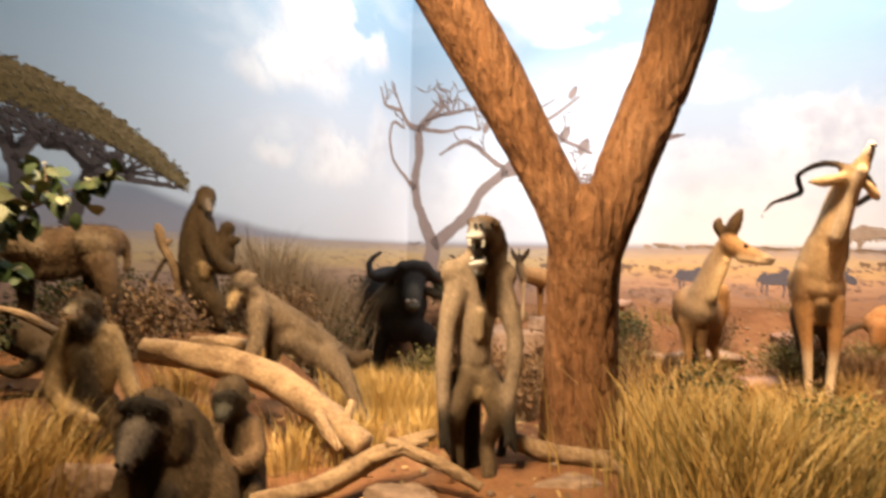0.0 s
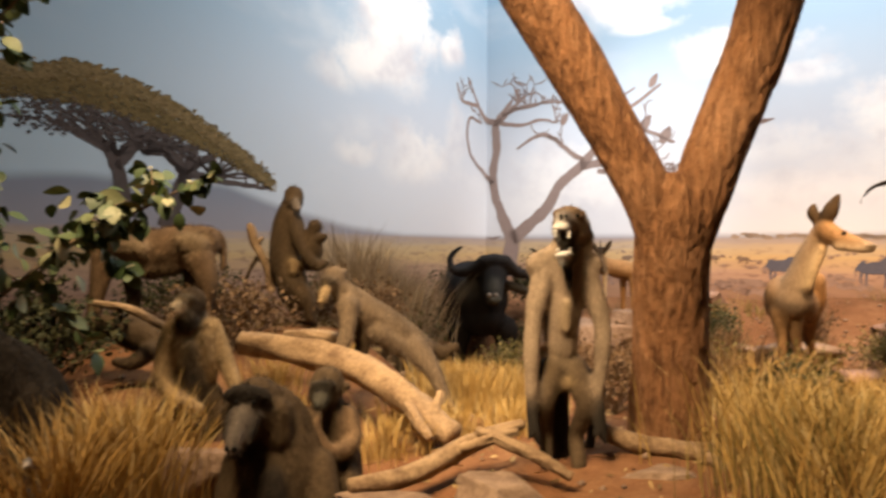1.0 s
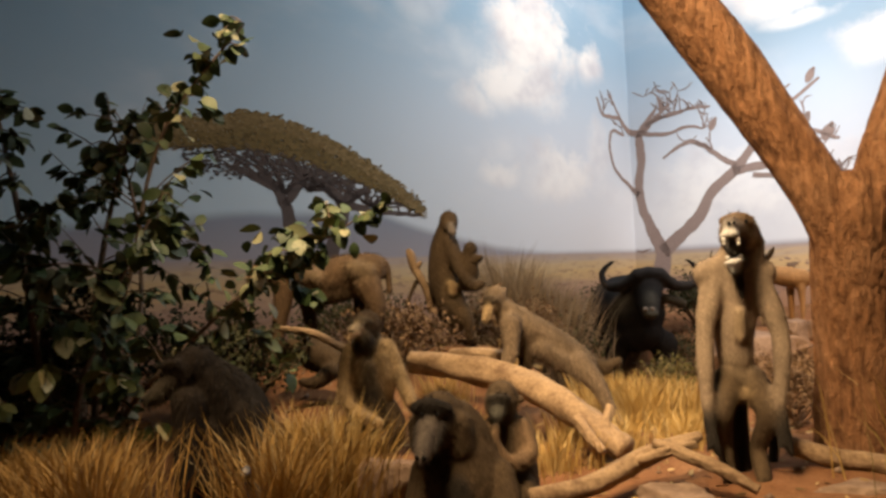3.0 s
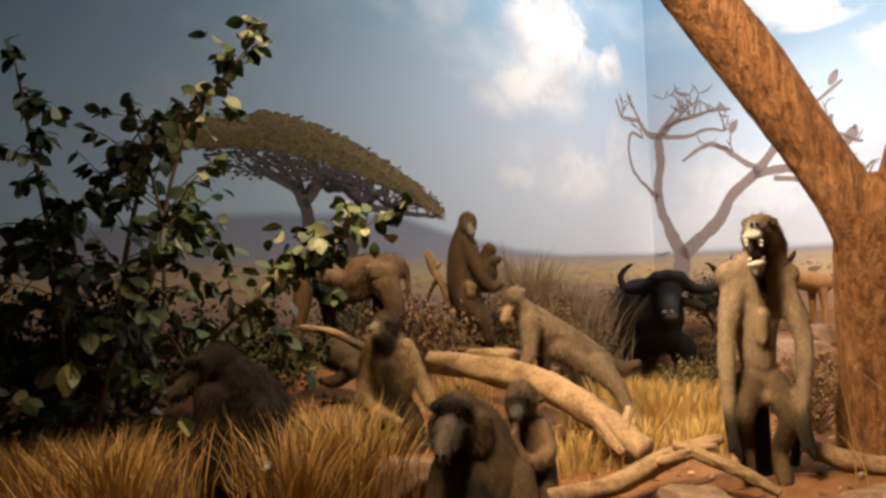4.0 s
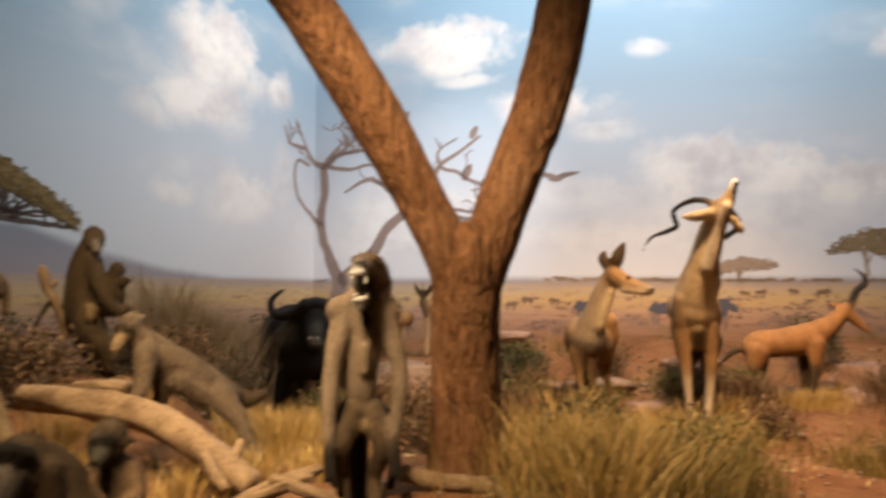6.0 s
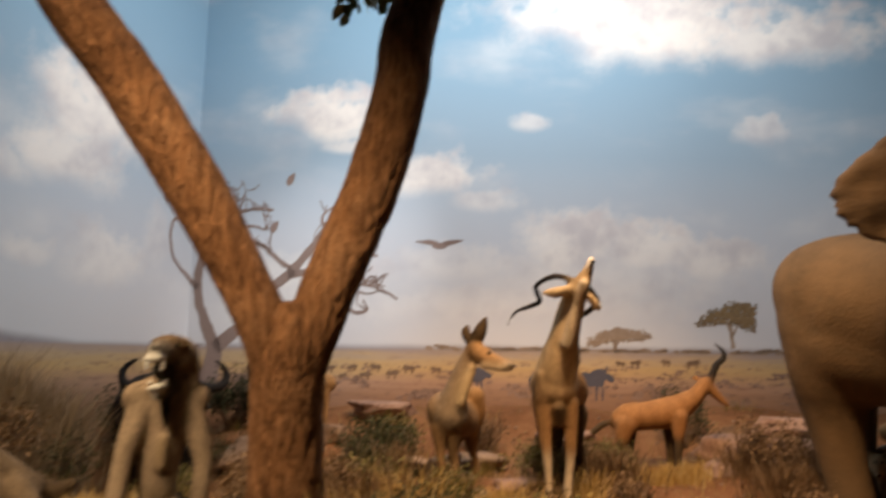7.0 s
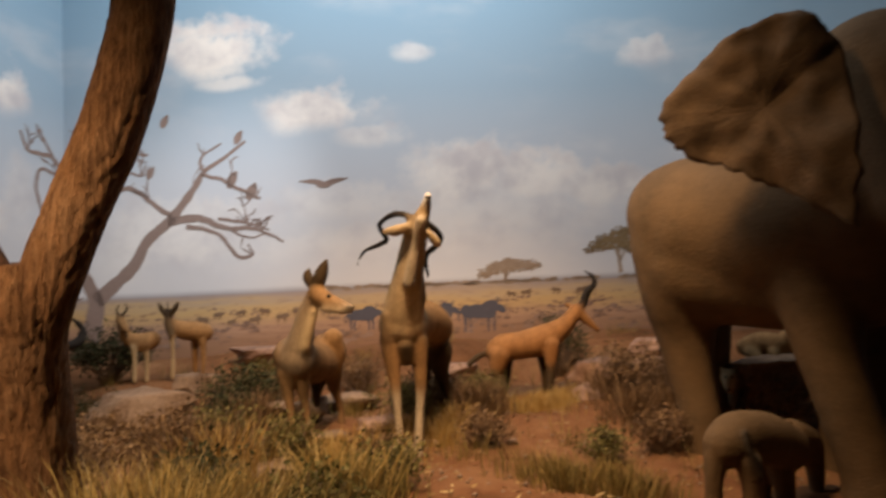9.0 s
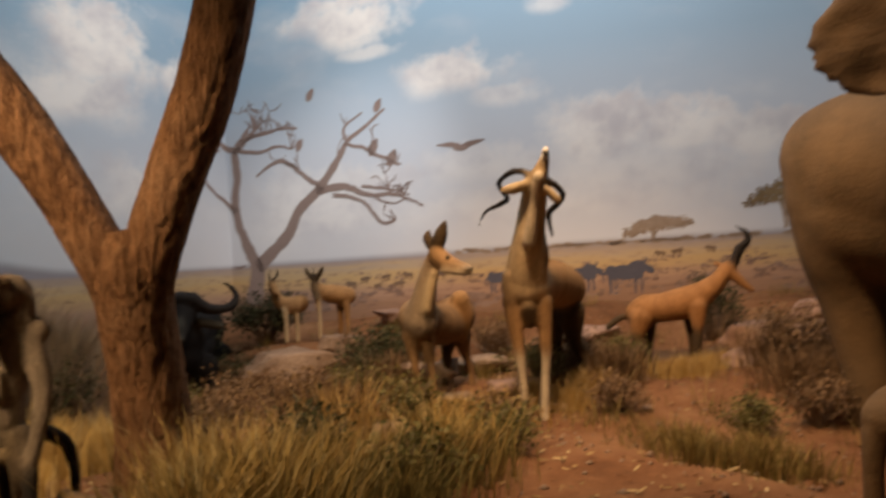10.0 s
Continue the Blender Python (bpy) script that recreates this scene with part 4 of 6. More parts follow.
def kudu_cow():
    m = Mount()
    m.chain(FAWN, (0.077, -0.361, 1.332, 0.078), (0.144, -0.411, 1.284, 0.073), (0.25, -0.461, 1.24, 0.054), (0.348, -0.491, 1.21, 0.036))
    m.chain(CREAM, (0.155, -0.451, 1.215, 0.040), (0.289, -0.495, 1.19, 0.034), (0.365, -0.515, 1.19, 0.028))
    m.chain(SOOT, (0.34, -0.53, 1.215, 0.016), (0.385, -0.53, 1.215, 0.018))
    m.chain(PALE, (0.06, -0.40, 1.19, 0.035), (0.01, -0.375, 1.05, 0.04), (-0.04, -0.345, 0.90, 0.045))
    m.chain(UMBER, (0.075, -0.341, 1.387, 0.040), (0.115, -0.361, 1.478, 0.058), (0.165, -0.381, 1.60, 0.016))
    m.chain(UMBER, (0.026, -0.321, 1.403, 0.037), (-0.006, -0.311, 1.474, 0.042), (0.01, -0.311, 1.529, 0.014))
    m.chain(GREYTAN, (0.043, -0.331, 1.297, 0.074), (-0.028, -0.301, 1.151, 0.084), (-0.084, -0.261, 0.966, 0.112), (-0.137, -0.211, 0.801, 0.151))
    m.chain(SORREL, (-0.185, -0.161, 0.822, 0.157), (-0.157, 0.089, 0.747, 0.189), (-0.099, 0.439, 0.708, 0.194), (-0.034, 0.689, 0.76, 0.185))
    m.chain(FAWN, (0.057, 0.489, 0.905, 0.095), (0.075, 0.539, 0.743, 0.085), (0.03, 0.589, 0.581, 0.075))
    m.chain(SORREL, (-0.225, -0.211, 0.689, 0.085), (-0.213, -0.211, 0.479, 0.042), (-0.2, -0.211, 0.293, 0.033), (-0.199, -0.241, 0.115, 0.033))
    m.chain(SORREL, (-0.134, -0.111, 0.649, 0.086), (-0.103, -0.111, 0.435, 0.043), (-0.086, -0.111, 0.246, 0.034), (-0.085, -0.141, 0.089, 0.033))
    m.chain(SORREL, (0.012, 0.639, 0.602, 0.108), (0.029, 0.689, 0.408, 0.054), (0.069, 0.739, 0.211, 0.038), (0.069, 0.689, 0.007, 0.038))
    m.chain(UMBER, (-0.13, 0.739, 0.57, 0.11), (-0.165, 0.739, 0.356, 0.049), (-0.198, 0.739, 0.035, 0.038))
    m.dab(SOOT, (0.192, -0.481, 1.306, 0.016))
    return m.finish("kudu_cow", pose(2.16, 6.53, 0.34, 0, 0, -12.7), mat_fur, 0.016, 0.02, 6000, "brown kudu cow mount turning its head aside", "animal mount", "")


kudu_cow()


def hartebeest():
    m = Mount()
    m.chain(ORANGE, (0.315, -0.05, 0.972, 0.07), (0.387, -0.05, 0.88, 0.058), (0.496, -0.05, 0.773, 0.038), (0.538, -0.05, 0.734, 0.032))
    m.chain(HORN, (0.366, -0.05, 0.97, 0.045), (0.398, -0.05, 1.083, 0.042), (0.441, -0.05, 1.177, 0.038), (0.515, -0.05, 1.231, 0.035), (0.525, -0.05, 1.307, 0.029), (0.477, -0.05, 1.367, 0.019), (0.422, -0.05, 1.408, 0.01))
    m.chain(HORN, (0.403, 0.07, 0.977, 0.039), (0.452, 0.09, 1.091, 0.039), (0.506, 0.11, 1.18, 0.033), (0.569, 0.11, 1.255, 0.029), (0.56, 0.11, 1.334, 0.02), (0.524, 0.11, 1.387, 0.01))
    m.chain(ORANGE, (0.301, -0.05, 0.947, 0.077), (0.179, -0.05, 0.806, 0.102), (0.036, -0.03, 0.703, 0.141), (-0.143, -0.0, 0.626, 0.167), (-0.337, -0.0, 0.59, 0.155), (-0.508, 0.03, 0.576, 0.155), (-0.592, 0.05, 0.533, 0.143))
    m.chain(ORANGE, (-0.005, -0.1, 0.596, 0.108), (-0.02, -0.12, 0.379, 0.063))
    m.chain(UMBER, (-0.02, -0.12, 0.379, 0.057), (-0.032, -0.13, 0.163, 0.041), (-0.033, -0.13, -0.086, 0.041))
    m.chain(UMBER, (-0.057, 0.1, 0.518, 0.098), (-0.056, 0.11, 0.259, 0.052), (-0.062, 0.11, -0.112, 0.042))
    m.chain(ORANGE, (-0.576, -0.05, 0.491, 0.128), (-0.625, -0.08, 0.319, 0.077))
    m.chain(UMBER, (-0.625, -0.08, 0.319, 0.07), (-0.571, -0.08, 0.116, 0.045), (-0.61, -0.08, -0.163, 0.041))
    m.chain(UMBER, (-0.513, 0.15, 0.404, 0.105), (-0.527, 0.17, 0.078, 0.053), (-0.554, 0.17, -0.211, 0.043))
    m.chain(UMBER, (-0.709, 0.05, 0.519, 0.032), (-0.82, 0.05, 0.479, 0.039), (-0.92, 0.05, 0.4, 0.039))
    m.chain(ORANGE, (0.287, -0.0, 0.991, 0.026), (0.217, 0.03, 1.025, 0.026))
    return m.finish("hartebeest", pose(4.81, 7.92, 0.39, 0, 0, -12.7), mat_fur, 0.016, 0.014, 7000, "reddish hartebeest mount standing side-on by grass", "animal mount", "")


hartebeest()


def elephant():
    m = Mount()
    m.chain(HIDE, (-0.715, 0.74, 2.32, 0.45), (-0.497, 0.609, 2.179, 0.65), (-0.216, 0.359, 2.12, 0.7), (0.111, 0.009, 2.148, 0.779), (0.386, -0.341, 2.237, 0.777))
    m.chain(HIDE, (-0.55, 0.609, 1.86, 0.56), (-0.191, 0.309, 1.80, 0.56), (0.153, 0.0, 1.80, 0.58), (0.386, -0.30, 1.85, 0.60))
    m.chain(HIDE, (-0.70, 0.66, 2.0, 0.47), (-0.71, 0.69, 1.60, 0.38), (-0.70, 0.73, 1.25, 0.28), (-0.666, 0.709, 0.829, 0.211), (-0.619, 0.659, 0.37, 0.189), (-0.609, 0.659, 0.038, 0.225))
    m.chain(HIDE, (-0.338, 1.309, 1.541, 0.317), (-0.277, 1.359, 0.848, 0.232), (-0.293, 1.309, 0.175, 0.207), (-0.296, 1.309, -0.049, 0.23))
    m.chain(HIDE, (-0.008, -0.341, 1.719, 0.346), (0.019, -0.441, 1.023, 0.244), (0.106, -0.541, 0.527, 0.214), (0.197, -0.591, 0.121, 0.229), (0.204, -0.591, -0.003, 0.254))
    m.chain(HIDE, (0.627, 0.359, 1.309, 0.375), (0.625, 0.359, 0.618, 0.275), (0.529, 0.359, -0.011, 0.26), (0.508, 0.359, -0.156, 0.27))
    m.chain(HIDE, (0.247, -0.341, 2.784, 0.577), (0.378, -0.741, 3.029, 0.577), (0.433, -0.991, 2.675, 0.51), (0.421, -1.191, 2.287, 0.414))
    m.chain(HIDE, (0.429, -1.241, 2.354, 0.335), (0.465, -1.391, 1.892, 0.252), (0.457, -1.441, 1.391, 0.196), (0.381, -1.441, 0.903, 0.16), (0.238, -1.441, 0.458, 0.135))
    m.slab(EAR, (-0.152, -1.191, 3.236, 0.045), (-0.377, -1.141, 3.492, 0.046), (-0.685, -1.041, 3.448, 0.047), (-0.999, -0.891, 3.246, 0.048), (-1.247, -0.691, 2.966, 0.05), (-1.164, -0.691, 2.677, 0.05), (-0.868, -0.941, 2.442, 0.048), (-0.567, -1.191, 2.235, 0.045), (-0.333, -1.491, 2.019, 0.042), (-0.264, -1.491, 2.558, 0.042))
    return m.finish("elephant", pose(6.04, 5.43, -0.04, 0, 0, -12.7), mat_hide, 0.035, 0, 0, "huge grey-brown elephant mount with spread ragged ears", "animal mount", "", 22)


elephant()


def elephant_calf():
    m = Mount()
    m.chain(HIDE, (-0.321, -0.209, 0.509, 0.145), (-0.211, -0.129, 0.543, 0.171), (0.047, 0.071, 0.49, 0.186), (0.294, 0.271, 0.376, 0.176))
    m.chain(HIDE, (-0.39, -0.229, 0.442, 0.084), (-0.418, -0.249, 0.302, 0.064), (-0.431, -0.249, 0.101, 0.064), (-0.432, -0.249, 0.028, 0.072))
    m.chain(HIDE, (-0.189, -0.279, 0.409, 0.09), (-0.182, -0.279, 0.227, 0.068), (-0.195, -0.279, 0.046, 0.068), (-0.198, -0.279, -0.008, 0.071))
    m.chain(HIDE, (0.242, 0.221, 0.268, 0.1), (0.261, 0.221, 0.065, 0.075), (0.257, 0.221, -0.115, 0.075))
    m.chain(HIDE, (0.164, 0.371, 0.234, 0.094), (0.141, 0.371, -0.096, 0.073))
    m.chain(HIDE, (0.417, 0.391, 0.406, 0.146), (0.584, 0.521, 0.329, 0.123), (0.664, 0.571, 0.163, 0.08), (0.67, 0.571, -0.052, 0.053))
    m.slab(HIDE, (0.265, 0.271, 0.549, 0.025), (0.338, 0.221, 0.58, 0.025), (0.365, 0.221, 0.384, 0.025), (0.304, 0.251, 0.237, 0.025), (0.25, 0.291, 0.373, 0.025))
    m.chain(SOOT, (-0.218, -0.319, 0.62, 0.019), (-0.221, -0.349, 0.536, 0.019), (-0.185, -0.359, 0.429, 0.022), (-0.151, -0.349, 0.335, 0.022))
    return m.finish("elephant_calf", pose(5.08, 4.71, 0.03, 0, 0, -12.7), mat_hide, 0.016, 0.012, 800, "small grey elephant calf mount beside the adult", "animal mount", "")


elephant_calf()


def small_antelope():
    m = Mount()
    m.chain(FAWN, (-0.113, -0.028, 0.775, 0.053), (-0.039, -0.078, 0.689, 0.046), (0.013, -0.108, 0.636, 0.026))
    m.chain(HORN, (-0.112, -0.028, 0.808, 0.02), (-0.15, -0.028, 0.889, 0.017), (-0.109, -0.028, 0.954, 0.013))
    m.chain(HORN, (-0.099, -0.028, 0.808, 0.02), (-0.031, -0.028, 0.884, 0.017), (-0.043, -0.028, 0.964, 0.013))
    m.chain(FAWN, (-0.109, -0.008, 0.728, 0.053), (-0.047, 0.022, 0.551, 0.08), (0.09, 0.072, 0.488, 0.114), (0.17, 0.172, 0.504, 0.109))
    m.chain(PALE, (0.04, -0.028, 0.439, 0.046), (0.05, -0.028, 0.275, 0.03), (0.045, -0.028, 0.046, 0.027))
    m.chain(PALE, (0.143, 0.072, 0.426, 0.047), (0.153, 0.072, 0.26, 0.03), (0.148, 0.072, 0.028, 0.027))
    return m.finish("small_antelope", pose(0.12, 9.27, 0.69, 0, 0, -12.7), mat_fur, 0.016, 0.01, 1500, "small tan antelope mount with forked horns behind rocks", "animal mount", "")


small_antelope()


def small_antelope_alert():
    m = Mount()
    m.chain(UMBER, (-0.112, -0.034, 0.718, 0.054), (-0.081, -0.084, 0.626, 0.047), (-0.057, -0.114, 0.561, 0.033))
    m.chain(UMBER, (-0.13, -0.034, 0.772, 0.027), (-0.195, -0.034, 0.875, 0.034), (-0.227, -0.034, 0.95, 0.013))
    m.chain(UMBER, (-0.09, -0.034, 0.77, 0.027), (-0.028, -0.034, 0.868, 0.034), (0.014, -0.034, 0.94, 0.013))
    m.chain(HORN, (-0.11, -0.034, 0.785, 0.02), (-0.12, -0.034, 0.939, 0.013))
    m.chain(FAWN, (-0.097, -0.004, 0.689, 0.061), (-0.002, 0.026, 0.616, 0.102), (0.131, 0.066, 0.581, 0.122), (0.263, 0.116, 0.559, 0.109))
    m.chain(PALE, (-0.06, -0.074, 0.532, 0.04), (-0.051, -0.074, 0.339, 0.027), (-0.058, -0.074, 0.055, 0.027))
    m.chain(FAWN, (0.251, 0.066, 0.481, 0.061), (0.259, 0.066, 0.279, 0.034), (0.252, 0.066, 0.024, 0.027))
    m.chain(FAWN, (0.127, 0.166, 0.479, 0.055), (0.122, 0.166, 0.017, 0.028))
    return m.finish("small_antelope_alert", pose(0.66, 9.25, 0.70, 0, 0, -12.7), mat_fur, 0.016, 0.01, 1500, "tan antelope mount with flared ears behind rocks", "animal mount", "")


small_antelope_alert()


def resting_lioness():
    m = Mount()
    m.chain(FAWN, (-0.247, 0.155, 0.563, 0.096), (-0.106, 0.105, 0.596, 0.131), (0.029, 0.055, 0.582, 0.124), (0.145, 0.055, 0.554, 0.101))
    m.chain(FAWN, (0.152, 0.005, 0.663, 0.094), (0.195, -0.045, 0.63, 0.07), (0.224, -0.075, 0.602, 0.047))
    m.chain(TAN, (-0.034, -0.045, 0.519, 0.058), (-0.016, -0.095, 0.437, 0.041), (0.066, -0.125, 0.425, 0.035))
    m.chain(TAN, (-0.222, 0.055, 0.517, 0.083), (-0.185, -0.045, 0.427, 0.047))
    return m.finish("resting_lioness", pose(6.82, 6.75, 0.34, 0, 0, -12.7), mat_fur, 0.018, 0.012, 1500, "tawny lioness mount resting on a ledge behind the elephant", "animal mount", "")


resting_lioness()


def crouching_lioness():
    m = Mount()
    m.chain(PALE, (-0.096, -0.045, 0.41, 0.084), (-0.124, -0.105, 0.353, 0.061), (-0.138, -0.135, 0.314, 0.044))
    m.chain(BROWN, (-0.0, 0.055, 0.393, 0.102), (0.209, 0.155, 0.348, 0.138), (0.496, 0.355, 0.263, 0.142))
    m.chain(BROWN, (-0.06, -0.045, 0.287, 0.056), (-0.099, -0.095, 0.159, 0.039))
    m.chain(BROWN, (0.081, 0.005, 0.246, 0.056), (0.062, -0.045, 0.117, 0.039))
    m.chain(TAN, (-0.145, -0.025, 0.475, 0.028), (-0.159, -0.025, 0.509, 0.017))
    m.chain(TAN, (-0.023, -0.025, 0.47, 0.028), (-0.004, -0.025, 0.503, 0.017))
    m.dab(SOOT, (-0.168, -0.145, 0.431, 0.014), (-0.102, -0.145, 0.428, 0.014))
    m.dab(SOOT, (-0.159, -0.185, 0.311, 0.016))
    return m.finish("crouching_lioness", pose(6.23, 6.57, 0.26, 0, 0, -12.7), mat_fur, 0.018, 0.012, 1500, "pale-faced lioness mount crouching in brush", "animal mount", "")


crouching_lioness()


def guineafowl():
    m = Mount()
    m.chain(SLATE, (-0.028, -0.029, 0.261, 0.017), (-0.024, -0.029, 0.245, 0.019))
    m.chain(TOOTH, (-0.024, -0.049, 0.254, 0.012), (-0.033, -0.059, 0.247, 0.006))
    m.chain(SLATE, (-0.024, -0.019, 0.234, 0.017), (-0.022, -0.009, 0.189, 0.025), (-0.002, 0.011, 0.135, 0.055), (0.04, 0.051, 0.09, 0.051), (0.097, 0.071, 0.057, 0.022))
    m.chain(HORN, (-0.005, 0.001, 0.097, 0.013), (-0.005, 0.001, 0.025, 0.008))
    m.chain(HORN, (0.015, 0.031, 0.087, 0.013), (0.015, 0.031, 0.014, 0.009))
    return m.finish("guineafowl", pose(-1.43, 2.40, 0.51, 0, 0, 18.8), mat_fur, 0.008, 0.008, 5000, "speckled guineafowl mount with pale head in the grass", "animal mount", "")


guineafowl()


# ---- logs and rocks ----
mat_log = two_scale("weathered_wood", (0.13, 0.078, 0.042), (0.35, 0.24, 0.135), 7.0, 55, 0.85, 0.7, 0.012, (1, 1, 1))
mat_rock = two_scale("sandstone", (0.17, 0.105, 0.07), (0.40, 0.28, 0.19), 2.0, 22, 0.95, 0.8, 0.03, vary=0.25)


mat_pink = two_scale("pink_sandstone", (0.20, 0.115, 0.085), (0.46, 0.30, 0.22), 2.6, 24, 0.95, 0.8, 0.03, vary=0.2)


def log(name, label, *chains):
    """A thing of one stem with its stubs as parts."""
    thing = tagged(new(name), label, "log" if "log" in name else "branch")
    for k, pts in enumerate(chains):
        verts, faces = [], []
        tube(verts, faces, pts, 44, 20, rough=0.10, ridges=0.009, seed=len(label) + k * 2.3, lump=0.22)
        part("stem" if k == 0 else "side_branch", mesh_of(name, verts, faces, material=mat_log), mat_log, thing)
    return thing


def rock(name, centre, size, seed, label):
    bm = bmesh.new()
    bmesh.ops.create_icosphere(bm, subdivisions=4, radius=1.0)
    rng = random.Random(seed)
    cuts = [(Vector((rng.gauss(0, 1), rng.gauss(0, 1), rng.gauss(0, 0.8))).normalized(), rng.uniform(0.42, 0.8)) for _ in range(15)]
    cuts.append((Vector((rng.uniform(-0.2, 0.2), rng.uniform(-0.2, 0.2), 1)).normalized(), 0.5))
    turn = Matrix.Rotation(rng.uniform(0, 6.28), 3, "Z")
    for v in bm.verts:
        p = v.co.copy()
        for nrm, d in cuts:
            k = p.dot(nrm)
            if k > d:
                p -= nrm * (k - d) * 0.97
        p *= 1.15 + 0.16 * fbm(p.x * 1.6 + seed, p.y * 1.6, p.z * 1.6, 4) + 0.05 * fbm(p.x * 7, p.y * 8 + seed, p.z * 8, 3)
        p = turn @ p
        v.co = Vector((p.x * size[0], p.y * size[1], p.z * size[2]))
    for f in bm.faces:
        f.smooth = True
    low = min(v.co.z for v in bm.verts)
    g = ground_height(centre[0], centre[1])
    ob = part(name, bm, mat_pink if "pink" in label else mat_rock)
    ob.location = (centre[0], centre[1], min(centre[2], g - low - 0.04) if "stone on" not in label and "overhanging" not in label else centre[2])
    # deep rocks reach down into the earth
    if centre[2] + low > g and "overhanging" not in label:
        cap = 2.6 if name == "boulder" else 1.9 if "slab" in label else 1.3
        ob.scale.z = min(cap, (centre[2] - g + 0.03) / -low) if centre[2] > g else 1.0
        ob.location.z = min(centre[2], g - low * ob.scale.z + (0.0 if name != "boulder" else 0.12) - 0.03)
        if "stone on" in label:
            ob.scale.z = 1.0
    return tagged(ob, label + " on dry earth", "rock", "rocks of the display")


log("fallen_log", "thick bare fallen log weathered to pale tan",
    [(-1.60, 4.15, 0.95, 0.066), (-1.28, 4.11, 0.92, 0.084), (-0.90, 4.03, 0.87, 0.083), (-0.60, 3.86, 0.78, 0.078), (-0.36, 3.73, 0.66, 0.071), (-0.23, 3.67, 0.60, 0.066)],
    [(-0.53, 3.83, 0.75, 0.036), (-0.38, 3.57, 0.67, 0.027), (-0.31, 3.49, 0.63, 0.018)],
    [(-0.34, 3.69, 0.66, 0.034), (-0.33, 3.80, 0.78, 0.023)])
log("short_log", "short pale log end lying on the mound",
    [(-1.43, 4.37, 0.97, 0.029), (-1.24, 4.38, 0.97, 0.039), (-1.04, 4.40, 0.95, 0.042)])
log("dead_branch", "bare grey-brown dead branch lying on rocks",
    [(-0.48, 2.85, 0.60, 0.033), (-0.32, 2.97, 0.61, 0.041), (-0.21, 3.10, 0.63, 0.044), (-0.10, 3.24, 0.68, 0.043), (0.01, 3.33, 0.71, 0.037), (0.12, 3.42, 0.74, 0.022)],
    [(-0.11, 3.18, 0.68, 0.026), (0.01, 3.17, 0.73, 0.021), (0.11, 3.26, 0.74, 0.017)])
log("dead_branch", "thin bare crossing branch on rocks",
    [(-0.05, 3.20, 0.75, 0.021), (0.07, 3.17, 0.72, 0.025), (0.21, 3.13, 0.68, 0.027), (0.34, 3.10, 0.62, 0.022)])
log("dead_branch", "bare twisted branch lying by the tree foot",
    [(0.47, 3.59, 0.68, 0.040), (0.63, 3.58, 0.64, 0.044), (0.80, 3.55, 0.63, 0.041), (0.92, 3.50, 0.60, 0.035), (1.05, 3.47, 0.53, 0.027)],
    [(0.74, 3.55, 0.64, 0.029), (0.90, 3.58, 0.64, 0.024), (1.04, 3.58, 0.62, 0.019), (1.16, 3.56, 0.55, 0.014)])
log("dead_branch", "slim pale branch stuck in undergrowth",
    [(-2.29, 3.76, 1.19, 0.017), (-2.04, 3.74, 1.16, 0.023), (-1.80, 3.72, 1.06, 0.026)])
log("dead_stub", "gnarled upright dead stub on the mound",
    [(-2.04, 5.49, 1.18, 0.037), (-2.07, 5.42, 1.39, 0.032), (-2.14, 5.40, 1.53, 0.036), (-2.17, 5.39, 1.64, 0.036), (-2.19, 5.38, 1.70, 0.018)],
    [(-2.14, 5.40, 1.53, 0.027), (-2.09, 5.42, 1.59, 0.014)])
rock("boulder", (0.34, 8.50, 0.58), (0.72, 0.46, 0.22), 0, "large pale overhanging boulder")
rock("boulder", (0.50, 8.75, 0.36), (0.42, 0.34, 0.24), 3, "shaded rock under a boulder")
rock("stone", (0.79, 8.78, 0.84), (0.19, 0.17, 0.15), 1, "rounded pale stone on a boulder")
rock("stone", (1.03, 8.83, 0.74), (0.16, 0.14, 0.13), 2, "rounded pale stone")
rock("rock", (1.79, 7.53, 0.57), (0.34, 0.27, 0.08), 4, "flat brown rock slab")
rock("rock", (2.10, 7.35, 0.62), (0.22, 0.18, 0.07), 5, "flat brown rock slab")
rock("rock", (1.37, 8.24, 0.68), (0.30, 0.24, 0.13), 6, "low brown rock")
rock("rock", (0.08, 2.90, 0.60), (0.22, 0.16, 0.06), 7, "flat pale sandstone slab")
rock("rock", (-1.12, 2.83, 0.64), (0.16, 0.13, 0.13), 8, "rounded tan rock")
rock("rock", (0.70, 3.36, 0.57), (0.19, 0.14, 0.05), 9, "flat reddish stone slab")
rock("rock", (-0.31, 2.75, 0.58), (0.23, 0.16, 0.05), 10, "flat pale sandstone slab")
rock("rock", (1.26, 4.44, 0.59), (0.15, 0.12, 0.13), 11, "brown rock in grass")
rock("rock", (1.26, 4.17, 0.67), (0.17, 0.14, 0.12), 12, "pale brown rock in grass")
rock("boulder", (6.25, 8.16, 0.87), (0.52, 0.41, 0.18), 13, "pinkish rock ledge")
rock("boulder", (5.98, 8.53, 0.65), (0.57, 0.46, 0.16), 14, "pinkish rock ledge")
rock("boulder", (6.76, 6.71, 0.61), (0.64, 0.58, 0.20), 15, "shaded rock ledge")
rock("rock", (5.82, 7.03, 0.51), (0.15, 0.12, 0.12), 16, "pale pink stone")
rock("rock", (2.66, 5.90, 0.31), (0.13, 0.10, 0.05), 17, "pale stone by hooves")
rock("rock", (3.10, 6.51, 0.38), (0.11, 0.09, 0.04), 18, "small pale stone")
rock("rock", (3.81, 6.35, 0.36), (0.07, 0.06, 0.03), 19, "small rock")
